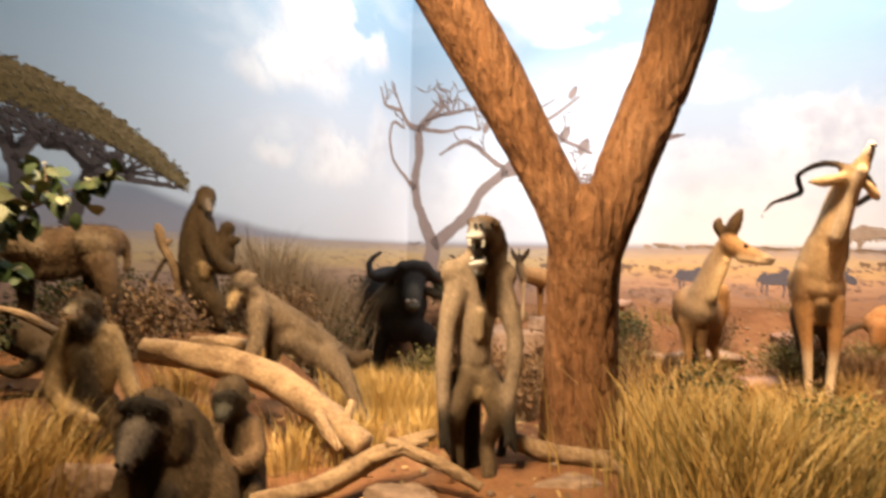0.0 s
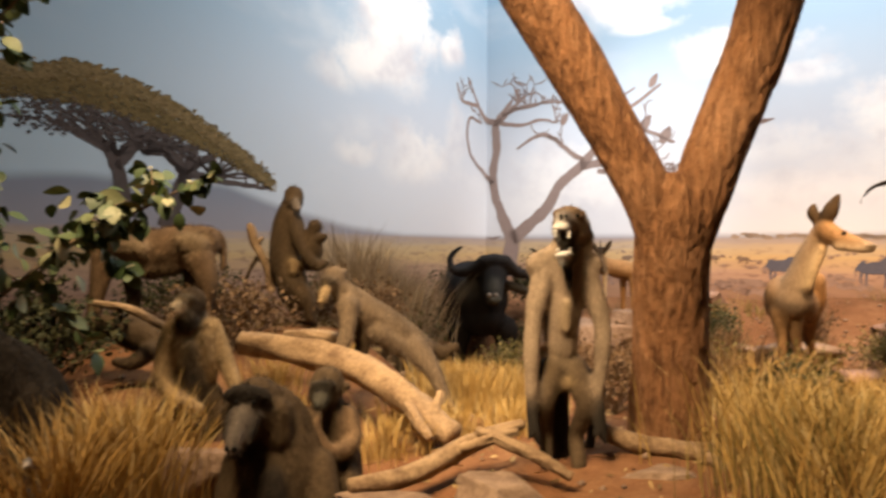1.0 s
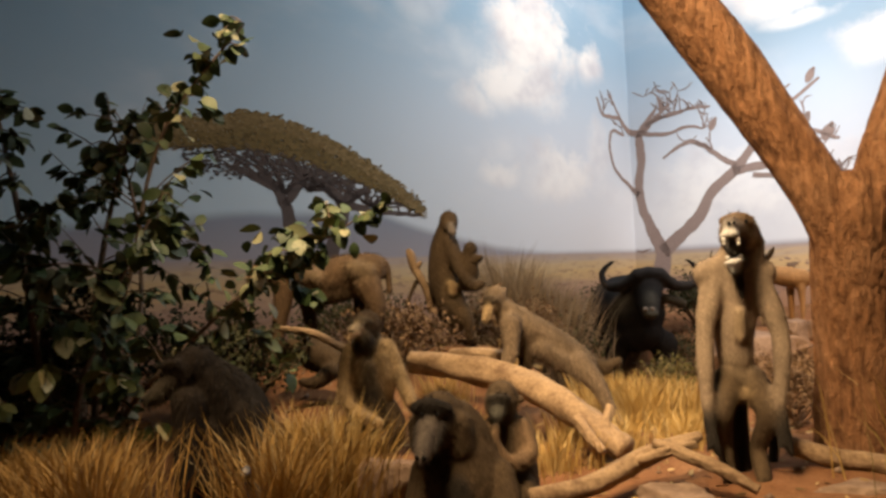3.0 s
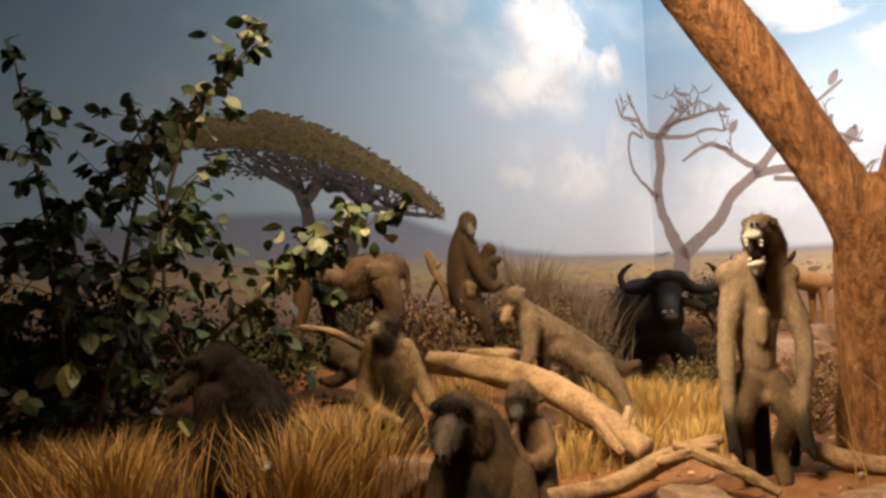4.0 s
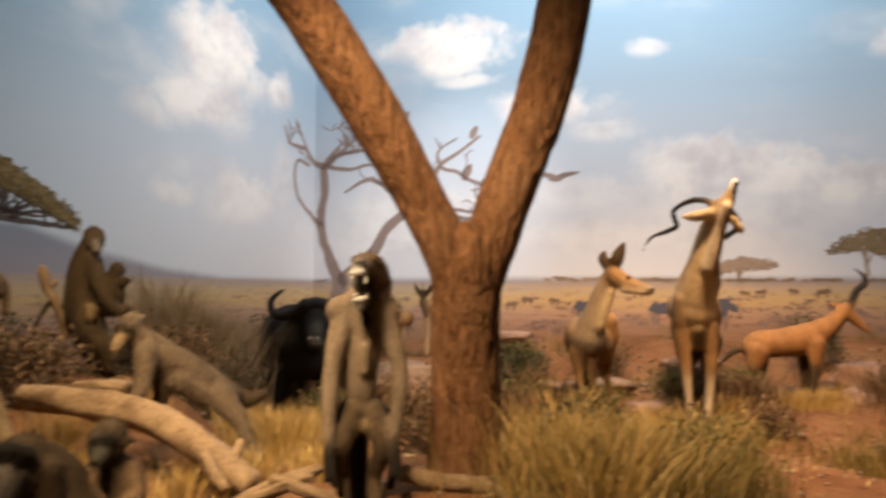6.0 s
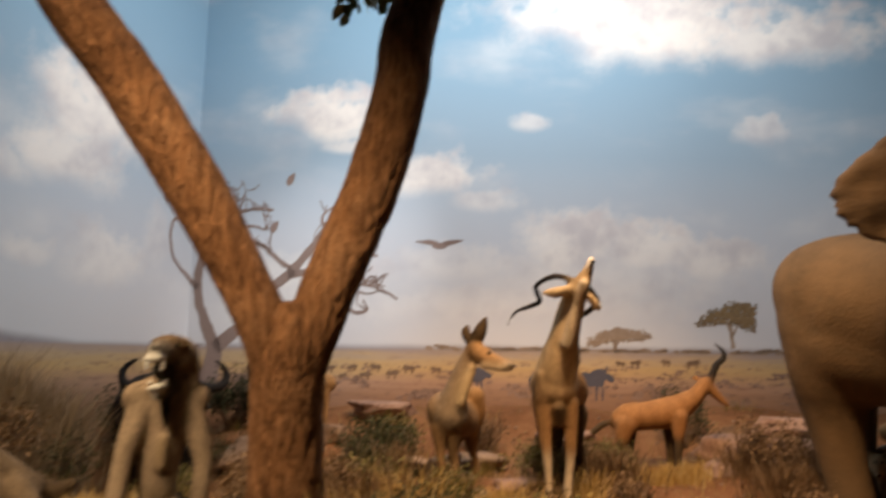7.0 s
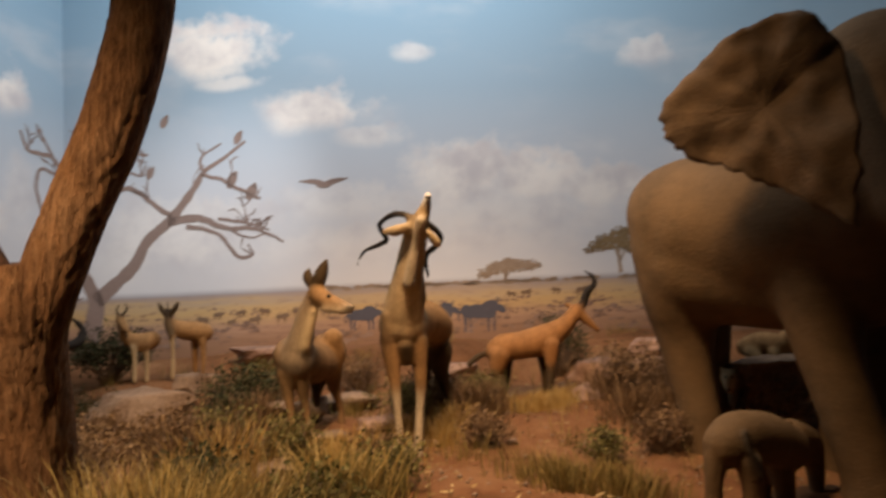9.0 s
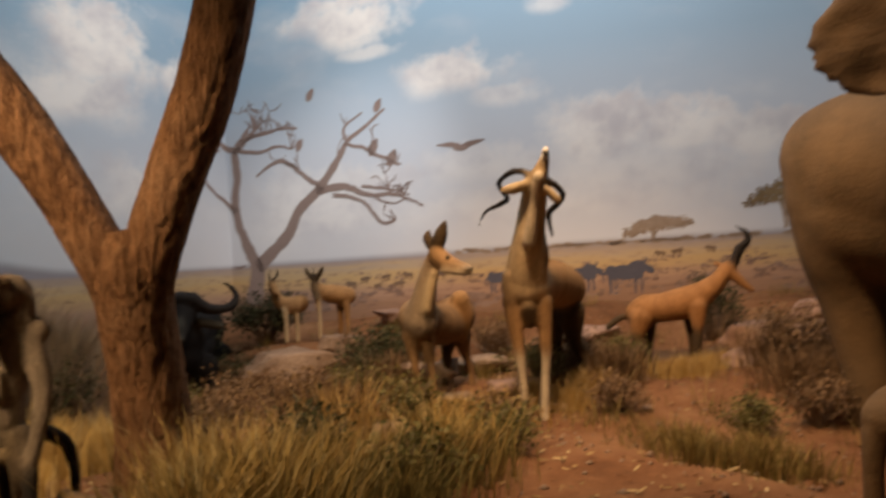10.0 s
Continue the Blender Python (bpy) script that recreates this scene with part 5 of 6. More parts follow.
rock("rock", (2.60, 5.19, 0.34), (0.24, 0.19, 0.06), 20, "low red-brown rock")
rock("rock", (2.14, 6.73, 0.54), (0.23, 0.18, 0.05), 21, "low rock beside hooves")
rock("rock", (2.54, 7.87, 0.64), (0.30, 0.24, 0.11), 22, "low red-brown rock")
rock("boulder", (3.82, 8.91, 0.69), (0.49, 0.39, 0.13), 23, "low pinkish rock ledge")
rock("boulder", (1.71, 9.70, 0.92), (0.55, 0.40, 0.16), 24, "low pinkish rock ledge")
rock("boulder", (5.45, 8.05, 0.60), (0.50, 0.38, 0.22), 25, "pinkish weathered rock ledge")
rock("boulder", (6.05, 7.65, 0.62), (0.55, 0.40, 0.26), 26, "pinkish weathered rock ledge")
rock("rock", (5.05, 7.55, 0.46), (0.26, 0.20, 0.14), 27, "pinkish broken rock")
rock("rock", (5.55, 7.45, 0.48), (0.22, 0.18, 0.15), 28, "pinkish broken rock")
rock("rock", (1.05, 7.6, 0.45), (0.36, 0.28, 0.16), 29, "pale brown rock in brush")
rock("rock", (1.75, 5.35, 0.46), (0.24, 0.18, 0.12), 30, "pale brown rock in grass")
rock("rock", (2.75, 7.1, 0.44), (0.26, 0.20, 0.12), 31, "pinkish rock behind hooves")
DEAD_TREE = (
    [(10.67, 1.11, 0.150), (10.77, 1.68, 0.114), (10.58, 2.10, 0.079), (10.43, 2.66, 0.070), (10.50, 3.19, 0.070), (10.48, 3.55, 0.062), (10.65, 3.79, 0.035), (10.76, 3.92, 0.018)],
    [(10.77, 1.68, 0.114), (11.02, 1.89, 0.097), (11.35, 2.18, 0.088), (11.57, 2.54, 0.079), (11.93, 2.84, 0.070), (12.29, 3.28, 0.053), (12.45, 3.52, 0.035), (12.74, 3.70, 0.026), (13.08, 3.94, 0.018)],
    [(11.88, 2.80, 0.062), (12.36, 2.84, 0.053), (12.72, 2.68, 0.035), (13.18, 2.64, 0.026), (13.61, 2.44, 0.013)],
    [(12.16, 2.73, 0.035), (12.62, 2.60, 0.026), (12.92, 2.26, 0.026), (13.15, 2.28, 0.018), (13.07, 2.42, 0.011)],
    [(11.93, 2.88, 0.044), (11.70, 3.06, 0.035), (11.37, 3.32, 0.035), (11.12, 3.29, 0.026), (10.85, 3.14, 0.018)],
    [(12.40, 3.48, 0.026), (12.77, 3.36, 0.026), (13.12, 3.15, 0.026), (13.28, 3.08, 0.018)],
    [(12.64, 2.82, 0.026), (13.09, 2.73, 0.018), (13.40, 2.62, 0.011)],
    [(10.59, 3.70, 0.035), (11.06, 3.82, 0.022), (11.61, 3.82, 0.013)],
    [(10.53, 3.57, 0.035), (10.93, 3.51, 0.026), (11.24, 3.57, 0.022), (11.49, 3.50, 0.013)],
    [(11.37, 3.32, 0.026), (11.61, 3.17, 0.018)],
    [(12.42, 3.52, 0.026), (12.42, 3.74, 0.018), (12.71, 3.92, 0.013)],
    [(12.81, 2.67, 0.018), (13.08, 2.52, 0.013), (13.35, 2.57, 0.009)],
    [(12.81, 3.33, 0.018), (12.87, 3.52, 0.011)],
    [(10.43, 2.60, 0.053), (10.28, 2.75, 0.035), (9.91, 2.99, 0.026), (9.78, 3.36, 0.026), (9.86, 3.61, 0.026), (10.16, 3.57, 0.018)],
    [(10.51, 3.57, 0.062), (10.24, 3.66, 0.044), (10.02, 3.83, 0.035), (9.65, 3.85, 0.026), (9.52, 4.11, 0.018)],
    [(10.09, 3.80, 0.026), (9.95, 4.03, 0.018), (9.81, 4.18, 0.011)],
    [(10.53, 3.58, 0.044), (10.71, 3.75, 0.035), (10.85, 3.87, 0.026), (10.81, 4.11, 0.013)],
    [(10.76, 3.78, 0.026), (11.04, 3.79, 0.018), (11.36, 3.85, 0.013)],
    [(10.88, 3.87, 0.018), (11.02, 3.99, 0.011)],
)
ACACIA = (
    [(4.71, 1.71, 0.097), (4.83, 1.98, 0.088), (4.95, 2.29, 0.079), (5.08, 2.40, 0.044), (5.30, 2.50, 0.026)],
    [(4.95, 2.29, 0.070), (4.73, 2.50, 0.044), (4.46, 2.63, 0.035), (4.21, 2.72, 0.026)],
    [(4.95, 2.29, 0.053), (5.30, 2.24, 0.035), (5.69, 2.22, 0.026), (6.02, 2.21, 0.018)],
    [(4.86, 2.16, 0.053), (5.01, 2.49, 0.035), (5.12, 2.65, 0.026)],
    [(5.30, 2.24, 0.026), (5.53, 2.33, 0.018), (5.77, 2.35, 0.018)],
    [(4.31, 1.79, 0.079), (4.24, 2.20, 0.070), (4.12, 2.42, 0.053), (3.85, 2.57, 0.035), (3.62, 2.63, 0.026)],
    [(4.21, 2.28, 0.053), (4.40, 2.50, 0.035), (4.53, 2.66, 0.026)],
    [(4.12, 2.42, 0.035), (3.97, 2.58, 0.026)],
    [(4.73, 2.50, 0.026), (4.66, 2.64, 0.018)],
)
CANOPY = [(2.62, 2.84), (2.86, 3.00), (3.20, 3.08), (3.50, 3.12), (3.80, 3.21), (4.05, 3.20), (4.40, 3.12), (4.80, 3.00), (5.10, 2.86), (5.35, 2.74), (5.60, 2.62), (5.80, 2.48), (6.06, 2.30), (6.00, 2.25), (5.75, 2.33), (5.50, 2.47), (5.20, 2.57), (4.83, 2.68), (4.40, 2.78), (3.90, 2.86), (3.40, 2.84), (2.95, 2.80), (2.70, 2.76)]
UNDERSIDE = [(3.10, 2.86), (3.60, 2.88), (4.20, 2.84), (4.80, 2.72), (5.40, 2.54), (5.60, 2.44), (5.10, 2.44), (4.70, 2.52), (4.30, 2.50), (3.90, 2.56), (3.50, 2.54), (3.20, 2.66)]
FAR_CANOPY = [(16.42, 1.79), (16.64, 1.97), (16.90, 2.04), (17.19, 2.00), (17.36, 1.94), (17.15, 1.91), (16.80, 1.89), (16.54, 1.82)]
EDGE_CANOPY = [(18.07, 2.10), (18.26, 2.29), (18.48, 2.41), (18.73, 2.46), (18.93, 2.40), (18.91, 2.04), (18.71, 2.14), (18.46, 2.17)]


# ---- painted figures on the mural, a brush's thickness proud of it ----
def paint(name, a, b):
    return island_mix(name, a, b, 0.9)


mat_dead = paint("painted_bark", (0.24, 0.17, 0.145), (0.34, 0.25, 0.215))
mat_slate_bark = paint("painted_dark_bark", (0.07, 0.055, 0.05), (0.11, 0.085, 0.075))
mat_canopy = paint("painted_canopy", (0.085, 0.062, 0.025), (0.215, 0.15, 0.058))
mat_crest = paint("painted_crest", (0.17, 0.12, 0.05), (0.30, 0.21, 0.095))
mat_haze = paint("painted_far_canopy", (0.38, 0.28, 0.20), (0.46, 0.35, 0.26))
mat_edge = paint("painted_edge_canopy", (0.22, 0.15, 0.08), (0.33, 0.23, 0.12))
mat_clump = paint("painted_clump", (0.24, 0.15, 0.11), (0.36, 0.24, 0.18))
mat_slate = paint("painted_slate", (0.07, 0.075, 0.11), (0.12, 0.115, 0.14))
mat_herd = paint("painted_herd", (0.16, 0.10, 0.07), (0.26, 0.17, 0.11))


def stroke(verts, faces, pts, off):
    """A tapering, slightly wavering brush stroke through u, z, half width."""
    path = smooth_path([(u, z, w, 0) for u, z, w in pts], 8 * len(pts))
    base = len(verts)
    for k, q in enumerate(path):
        a, b = path[max(k - 1, 0)], path[min(k + 1, len(path) - 1)]
        du, dz = b[0] - a[0], b[1] - a[1]
        ln = math.hypot(du, dz) or 1
        w = max(q[2], 0.006) * (1 + 0.18 * fbm(q[0] * 9, q[1] * 9, 1.0, 2))
        j = 0.018 * fbm(q[0] * 5, q[1] * 5, 7.0, 3)
        for s in (-1, 1):
            verts.append(mural_point(q[0] - dz / ln * w * s + j, q[1] + du / ln * w * s + j, off))
    for k in range(len(path) - 1):
        faces.append((base + 2 * k, base + 2 * k + 2, base + 2 * k + 3, base + 2 * k + 1))


def twigs(verts, faces, pts, rng, off, depth=2):
    for k in range(rng.randint(1, 3)):
        i = rng.randint(len(pts) // 2, len(pts) - 1)
        u, z, w = pts[i]
        an, ln = rng.uniform(0.2, 2.9), rng.uniform(0.10, 0.26)
        mid = (u + math.cos(an) * ln * 0.5, z + math.sin(an) * ln * 0.5 + rng.uniform(-0.06, 0.06), 0.010)
        sub = [(u, z, min(w, 0.014)), mid, (u + math.cos(an) * ln, z + math.sin(an) * ln, 0.004)]
        stroke(verts, faces, sub, off)
        if depth > 1:
            twigs(verts, faces, sub, rng, off, depth - 1)


def painted(name, verts, faces, material, label, category, parent=None):
    ob = part(name, mesh_of(name, verts, faces, False), material, parent, label if parent else "")
    return ob if parent else tagged(ob, label, category)


def inside(poly, u, z):
    hit = False
    for (ax, ay), (bx, by) in zip(poly, poly[1:] + poly[:1]):
        if (ay > z) != (by > z) and u < (bx - ax) * (z - ay) / (by - ay) + ax:
            hit = not hit
    return hit


def dabs(verts, faces, poly, count, size, rng, off):
    """Leaf dabs of the brush filling an outline with a ragged edge."""
    us, zs = [p[0] for p in poly], [p[1] for p in poly]
    n = 0
    while n < count:
        u, z = rng.uniform(min(us) - size, max(us) + size), rng.uniform(min(zs) - size, max(zs) + size)
        if not inside(poly, u + rng.gauss(0, size * 1.1), z + rng.gauss(0, size * 0.9)):
            continue
        n += 1
        base, an, o = len(verts), rng.uniform(-0.5, 0.5), off + 0.004 * rng.random()
        for k in range(6):
            a = math.pi * k / 3
            r = size * rng.uniform(0.3, 1.3)
            x, y = math.cos(a) * r, math.sin(a) * r * 0.5
            verts.append(mural_point(u + x * math.cos(an) - y * math.sin(an), z + x * math.sin(an) + y * math.cos(an), o))
        faces.append(tuple(range(base, base + 6)))


def painted_trees():
    rng = random.Random(4)
    tree = tagged(new("painted_dead_tree"), "bare dead tree painted on the mural sky", "painted tree")
    for pts in DEAD_TREE:
        v, f = [], []
        stroke(v, f, pts, 0.005)
        twigs(v, f, pts, rng, 0.004)
        painted("bough", v, f, mat_dead, "pale brown painted bough", "", tree)
    tree = tagged(new("painted_acacia"), "broad flat-topped acacia painted on the mural", "painted tree")
    for pts in ACACIA:
        v, f = [], []
        stroke(v, f, pts, 0.004)
        twigs(v, f, pts, rng, 0.004, 1)
        painted("bough", v, f, mat_slate_bark, "dark painted bough", "", tree)
    v, f = [], []
    # a fan of fine twigs carries the crown
    for fu, fz in ((4.95, 2.29), (4.21, 2.40), (4.50, 2.45), (5.30, 2.30)):
        for _ in range(13):
            eu = fu + rng.uniform(-0.75, 0.75)
            ez = 2.95 - 0.30 * max(0.0, eu - 4.2) + rng.uniform(-0.2, 0.05)
            mid = ((fu + eu) / 2 + rng.uniform(-0.08, 0.08), fz + (ez - fz) * 0.45 + rng.uniform(-0.06, 0.06), 0.013)
            stroke(v, f, [(fu, fz, 0.022), mid, (eu, ez, 0.006)], 0.005)
    painted("twig_fan", v, f, mat_slate_bark, "dark painted twigs", "", tree)["kind"] = "stuff"
    v, f = [], []
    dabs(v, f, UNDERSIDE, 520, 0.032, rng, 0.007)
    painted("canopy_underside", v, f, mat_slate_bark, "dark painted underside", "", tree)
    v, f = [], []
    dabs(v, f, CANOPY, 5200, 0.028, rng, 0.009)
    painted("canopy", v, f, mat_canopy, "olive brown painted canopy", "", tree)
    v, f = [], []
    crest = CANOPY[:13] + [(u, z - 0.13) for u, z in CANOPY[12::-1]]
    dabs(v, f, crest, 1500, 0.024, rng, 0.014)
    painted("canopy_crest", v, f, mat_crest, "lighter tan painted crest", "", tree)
    for poly, foot, top, name in ((FAR_CANOPY, (16.85, 1.70), (16.85, 1.98), "pale flat acacia painted far on the plain"), (EDGE_CANOPY, (18.60, 1.78), (18.57, 2.22), "flat-topped acacia painted on the plain")):
        tree = tagged(new("painted_far_acacia"), name, "painted tree")
        v, f = [], []
        stroke(v, f, [(*foot, 0.03), ((foot[0] + top[0]) / 2, (foot[1] + top[1]) / 2, 0.025), (*top, 0.02)], 0.004)
        for k in (-1, 1):
            stroke(v, f, [(foot[0], (foot[1] + top[1]) / 2 - 0.05, 0.015), (foot[0] + 0.12 * k, top[1] - 0.05, 0.01), (foot[0] + 0.3 * k, top[1], 0.006)], 0.004)
        painted("trunk", v, f, mat_haze, "", "", tree)
        v, f = [], []
        dabs(v, f, poly, 800, 0.028, rng, 0.006)
        painted("canopy", v, f, mat_edge if poly is EDGE_CANOPY else mat_haze, "", "", tree)


def blot(verts, faces, u, z, w, h, off=0.005, turn=0.0, n=14, jag=0.12):
    base = len(verts)
    for k in range(n):
        a = 2 * math.pi * k / n
        r = 1 + jag * fbm(math.cos(a) * 2 + u * 3, math.sin(a) * 2, z * 3, 3)
        x, y = math.cos(a) * w * r, math.sin(a) * h * r
        verts.append(mural_point(u + x * math.cos(turn) - y * math.sin(turn), z + x * math.sin(turn) + y * math.cos(turn), off))
    faces.append(tuple(range(base, base + n)))


def painted_grazer(u, z, size, flip, material, label):
    """A plain painted grazing shape: trunk, fore part and four strokes for legs."""
    v, f = [], []
    s = size * (1 if flip else -1)
    blot(v, f, u, z, size * 0.62, size * 0.26, jag=0.25)
    blot(v, f, u + s * 0.38, z + size * 0.07, size * 0.34, size * 0.33, 0.006, jag=0.3)
    blot(v, f, u - s * 0.45, z + size * 0.02, size * 0.22, size * 0.24, 0.0065, jag=0.3)
    stroke(v, f, [(u - s * 0.6, z + size * 0.1, 0.03 * size), (u - s * 0.72, z - size * 0.1, 0.03 * size), (u - s * 0.7, z - size * 0.35, 0.015 * size)], 0.004)
    stroke(v, f, [(u + s * 0.62, z + size * 0.25, 0.03 * size), (u + s * 0.72, z + size * 0.42, 0.025 * size), (u + s * 0.62, z + size * 0.46, 0.012 * size)], 0.004)
    blot(v, f, u + s * 0.78, z + size * 0.06, size * 0.2, size * 0.13, turn=-0.7 if flip else 0.7)
    for k in (-0.5, -0.32, 0.3, 0.48):
        stroke(v, f, [(u + k * size, z - size * 0.1, 0.07 * size), (u + k * size * 1.05, z - size * 0.45, 0.04 * size), (u + k * size * 1.05, z - size * 0.72, 0.03 * size)], 0.004)
    painted("painted_grazer", v, f, material, label, "painted figure")


def painted_bird(u, z, size, flying=False):
    v, f = [], []
    if flying:
        blot(v, f, u, z, size * 0.3, size * 0.12)
        for k in (-1, 1):
            stroke(v, f, [(u, z + size * 0.02, size * 0.12), (u + k * size * 0.45, z + size * 0.16, size * 0.10), (u + k * size, z + size * (0.28 if k > 0 else 0.2), size * 0.02)], 0.004)
    else:
        blot(v, f, u, z, size * 0.35, size * 0.62, turn=-0.45)
        blot(v, f, u + size * 0.3, z + size * 0.5, size * 0.16, size * 0.2)
    painted("painted_bird", v, f, mat_dead, "plain brown bird shape painted on the mural", "painted figure")


painted_trees()
for u, z, size, flip in ((16.42, 1.30, 0.42, True), (15.8, 1.31, 0.34, True), (14.70, 1.33, 0.32, True)):
    painted_grazer(u, z, size, flip, mat_slate, "plain blue-grey grazing shape painted on the mural")
rng = random.Random(9)
for u, z in ((17.13, 1.55), (17.6, 1.57), (16.91, 1.54), (18.0, 1.56), (12.38, 1.36), (12.8, 1.31), (13.14, 1.33), (13.55, 1.36), (12.6, 1.42), (13.3, 1.45), (13.8, 1.43), (14.2, 1.42), (12.95, 1.44)):
    painted_grazer(u, z, rng.uniform(0.08, 0.13), rng.random() < 0.5, mat_herd, "tiny brown grazing shape painted on the mural")
for u, z, size, fly in ((11.86, 4.29, 0.16, False), (12.97, 3.99, 0.16, False), (11.63, 3.54, 0.15, False), (12.86, 3.37, 0.2, False), (13.14, 3.18, 0.2, False), (14.22, 3.23, 0.36, True), (10.45, 1.70, 0.12, True)):
    painted_bird(u, z, size, fly)


def painted_scrub():
    """Low tree line and bushes of the painted plain."""
    rng = random.Random(12)
    v, f = [], []
    for k in range(170):
        u = rng.uniform(14.0, 21.5)
        h = 0.10 * max(0.0, fbm(u * 0.9, 3.0, 0, 3)) + 0.02
        blot(v, f, u, 1.72 + rng.uniform(-0.01, h), rng.uniform(0.03, 0.10), rng.uniform(0.01, 0.03), 0.004, n=8)
    v2, f2 = [], []
    for k in range(420):
        u = rng.uniform(11.2, 20.5)
        z = rng.uniform(0.95, 1.5)
        if fbm(u * 1.3, z * 5, 2.0, 3) > -0.05:
            w = rng.uniform(0.03, 0.15) * (1.75 - z)
            for q in range(4):
                blot(v2, f2, u + rng.gauss(0, w), z + rng.gauss(0, w * 0.25), w * rng.uniform(0.4, 0.9), w * rng.uniform(0.2, 0.45), 0.0035 + 0.0004 * q, n=9, jag=0.4)
    painted("painted_brush", v2, f2, mat_clump, "pinkish brown brush painted on the plain", "painted brush")["kind"] = "stuff"
    painted("painted_tree_line", v, f, mat_haze, "hazy brown tree line painted on the horizon", "painted trees")["kind"] = "stuff"


painted_scrub()


# ---- leafy shrub ----
mat_stem = two_scale("shrub_stem", (0.12, 0.08, 0.05), (0.26, 0.18, 0.12), 6, 60, 0.85, 0.5)


def leaf_material():
    n = Nodes("shrub_leaf", 0.55, 0.35)
    info = n.node("ShaderNodeObjectInfo")
    g = n.node("ShaderNodeNewGeometry")
    r = n.math("FRACT", n.math("ADD", info.outputs["Random"], g.outputs["Random Per Island"]))
    # palest stops carry strong top light on leaves, put into the colour
    c = n.ramp(r, [(0.0, (0.045, 0.075, 0.022)), (0.5, (0.085, 0.12, 0.045)), (0.8, (0.17, 0.195, 0.085)), (1.0, (0.42, 0.40, 0.24))])
    f = n.noise(n.coord("Object"), 60)
    c = n.mix(1.0, c, n.ramp(f, [(0.3, (0.75, 0.75, 0.75)), (0.7, (1.1, 1.1, 1.1))]), "MULTIPLY")
    n.bump(f, 0.3, 0.003)
    return n.done(c)


mat_leaf = leaf_material()


def leaf_shape(size, curl):
    """An oval leaf, folded along its rib and drooping, along +x."""
    v, f = [], []
    n = 6
    for k in range(n + 1):
        s = k / n
        w = 0.36 * math.sin(math.pi * min(1.0, s * 0.92 + 0.05)) ** 0.8
        for side in (-1, 0, 1):
            v.append((s * size, side * w * size, (0.10 * abs(side) * w - curl * s * s) * size))
    for k in range(n):
        for j in (0, 1):
            a = 3 * k + j
            f.append((a, a + 3, a + 4, a + 1))
    return v, f


SHRUB = (
    [(-2.75, 2.80, 0.45, 0.025), (-2.72, 2.80, 1.0, 0.018), (-2.62, 2.95, 1.6, 0.013), (-2.56, 3.02, 2.08, 0.010), (-2.42, 3.1, 2.45, 0.008), (-2.13, 3.3, 2.9, 0.006)],
    [(-2.70, 2.75, 0.45, 0.03), (-2.55, 2.82, 0.85, 0.015), (-2.30, 2.95, 1.15, 0.011), (-1.95, 3.15, 1.5, 0.008), (-1.58, 3.35, 1.74, 0.006)],
    [(-2.85, 2.75, 0.45, 0.03), (-3.0, 2.75, 1.1, 0.022), (-3.25, 2.78, 1.9, 0.016), (-3.5, 2.8, 2.7, 0.008)],
    [(-2.8, 2.7, 0.45, 0.03), (-2.85, 2.6, 1.0, 0.02), (-2.82, 2.5, 1.5, 0.012), (-2.75, 2.42, 1.8, 0.006)],
    [(-2.9, 2.8, 0.45, 0.03), (-3.0, 3.0, 1.2, 0.02), (-3.0, 3.15, 1.9, 0.014), (-2.85, 3.2, 2.45, 0.006)],
    [(-3.0, 2.7, 0.45, 0.03), (-3.3, 2.55, 1.2, 0.02), (-3.6, 2.5, 2.0, 0.012), (-3.75, 2.5, 2.5, 0.006)],
    [(-2.8, 2.9, 0.45, 0.02), (-2.75, 3.1, 1.2, 0.014), (-2.85, 3.2, 1.9, 0.01), (-3.05, 3.2, 2.5, 0.005)],
    [(-2.7, 2.6, 0.45, 0.02), (-2.6, 2.6, 1.0, 0.014), (-2.5, 2.75, 1.5, 0.01), (-2.35, 2.9, 1.95, 0.005)],
    [(-2.9, 2.6, 0.45, 0.025), (-3.05, 2.3, 0.9, 0.016), (-3.1, 2.1, 1.3, 0.006)],
)


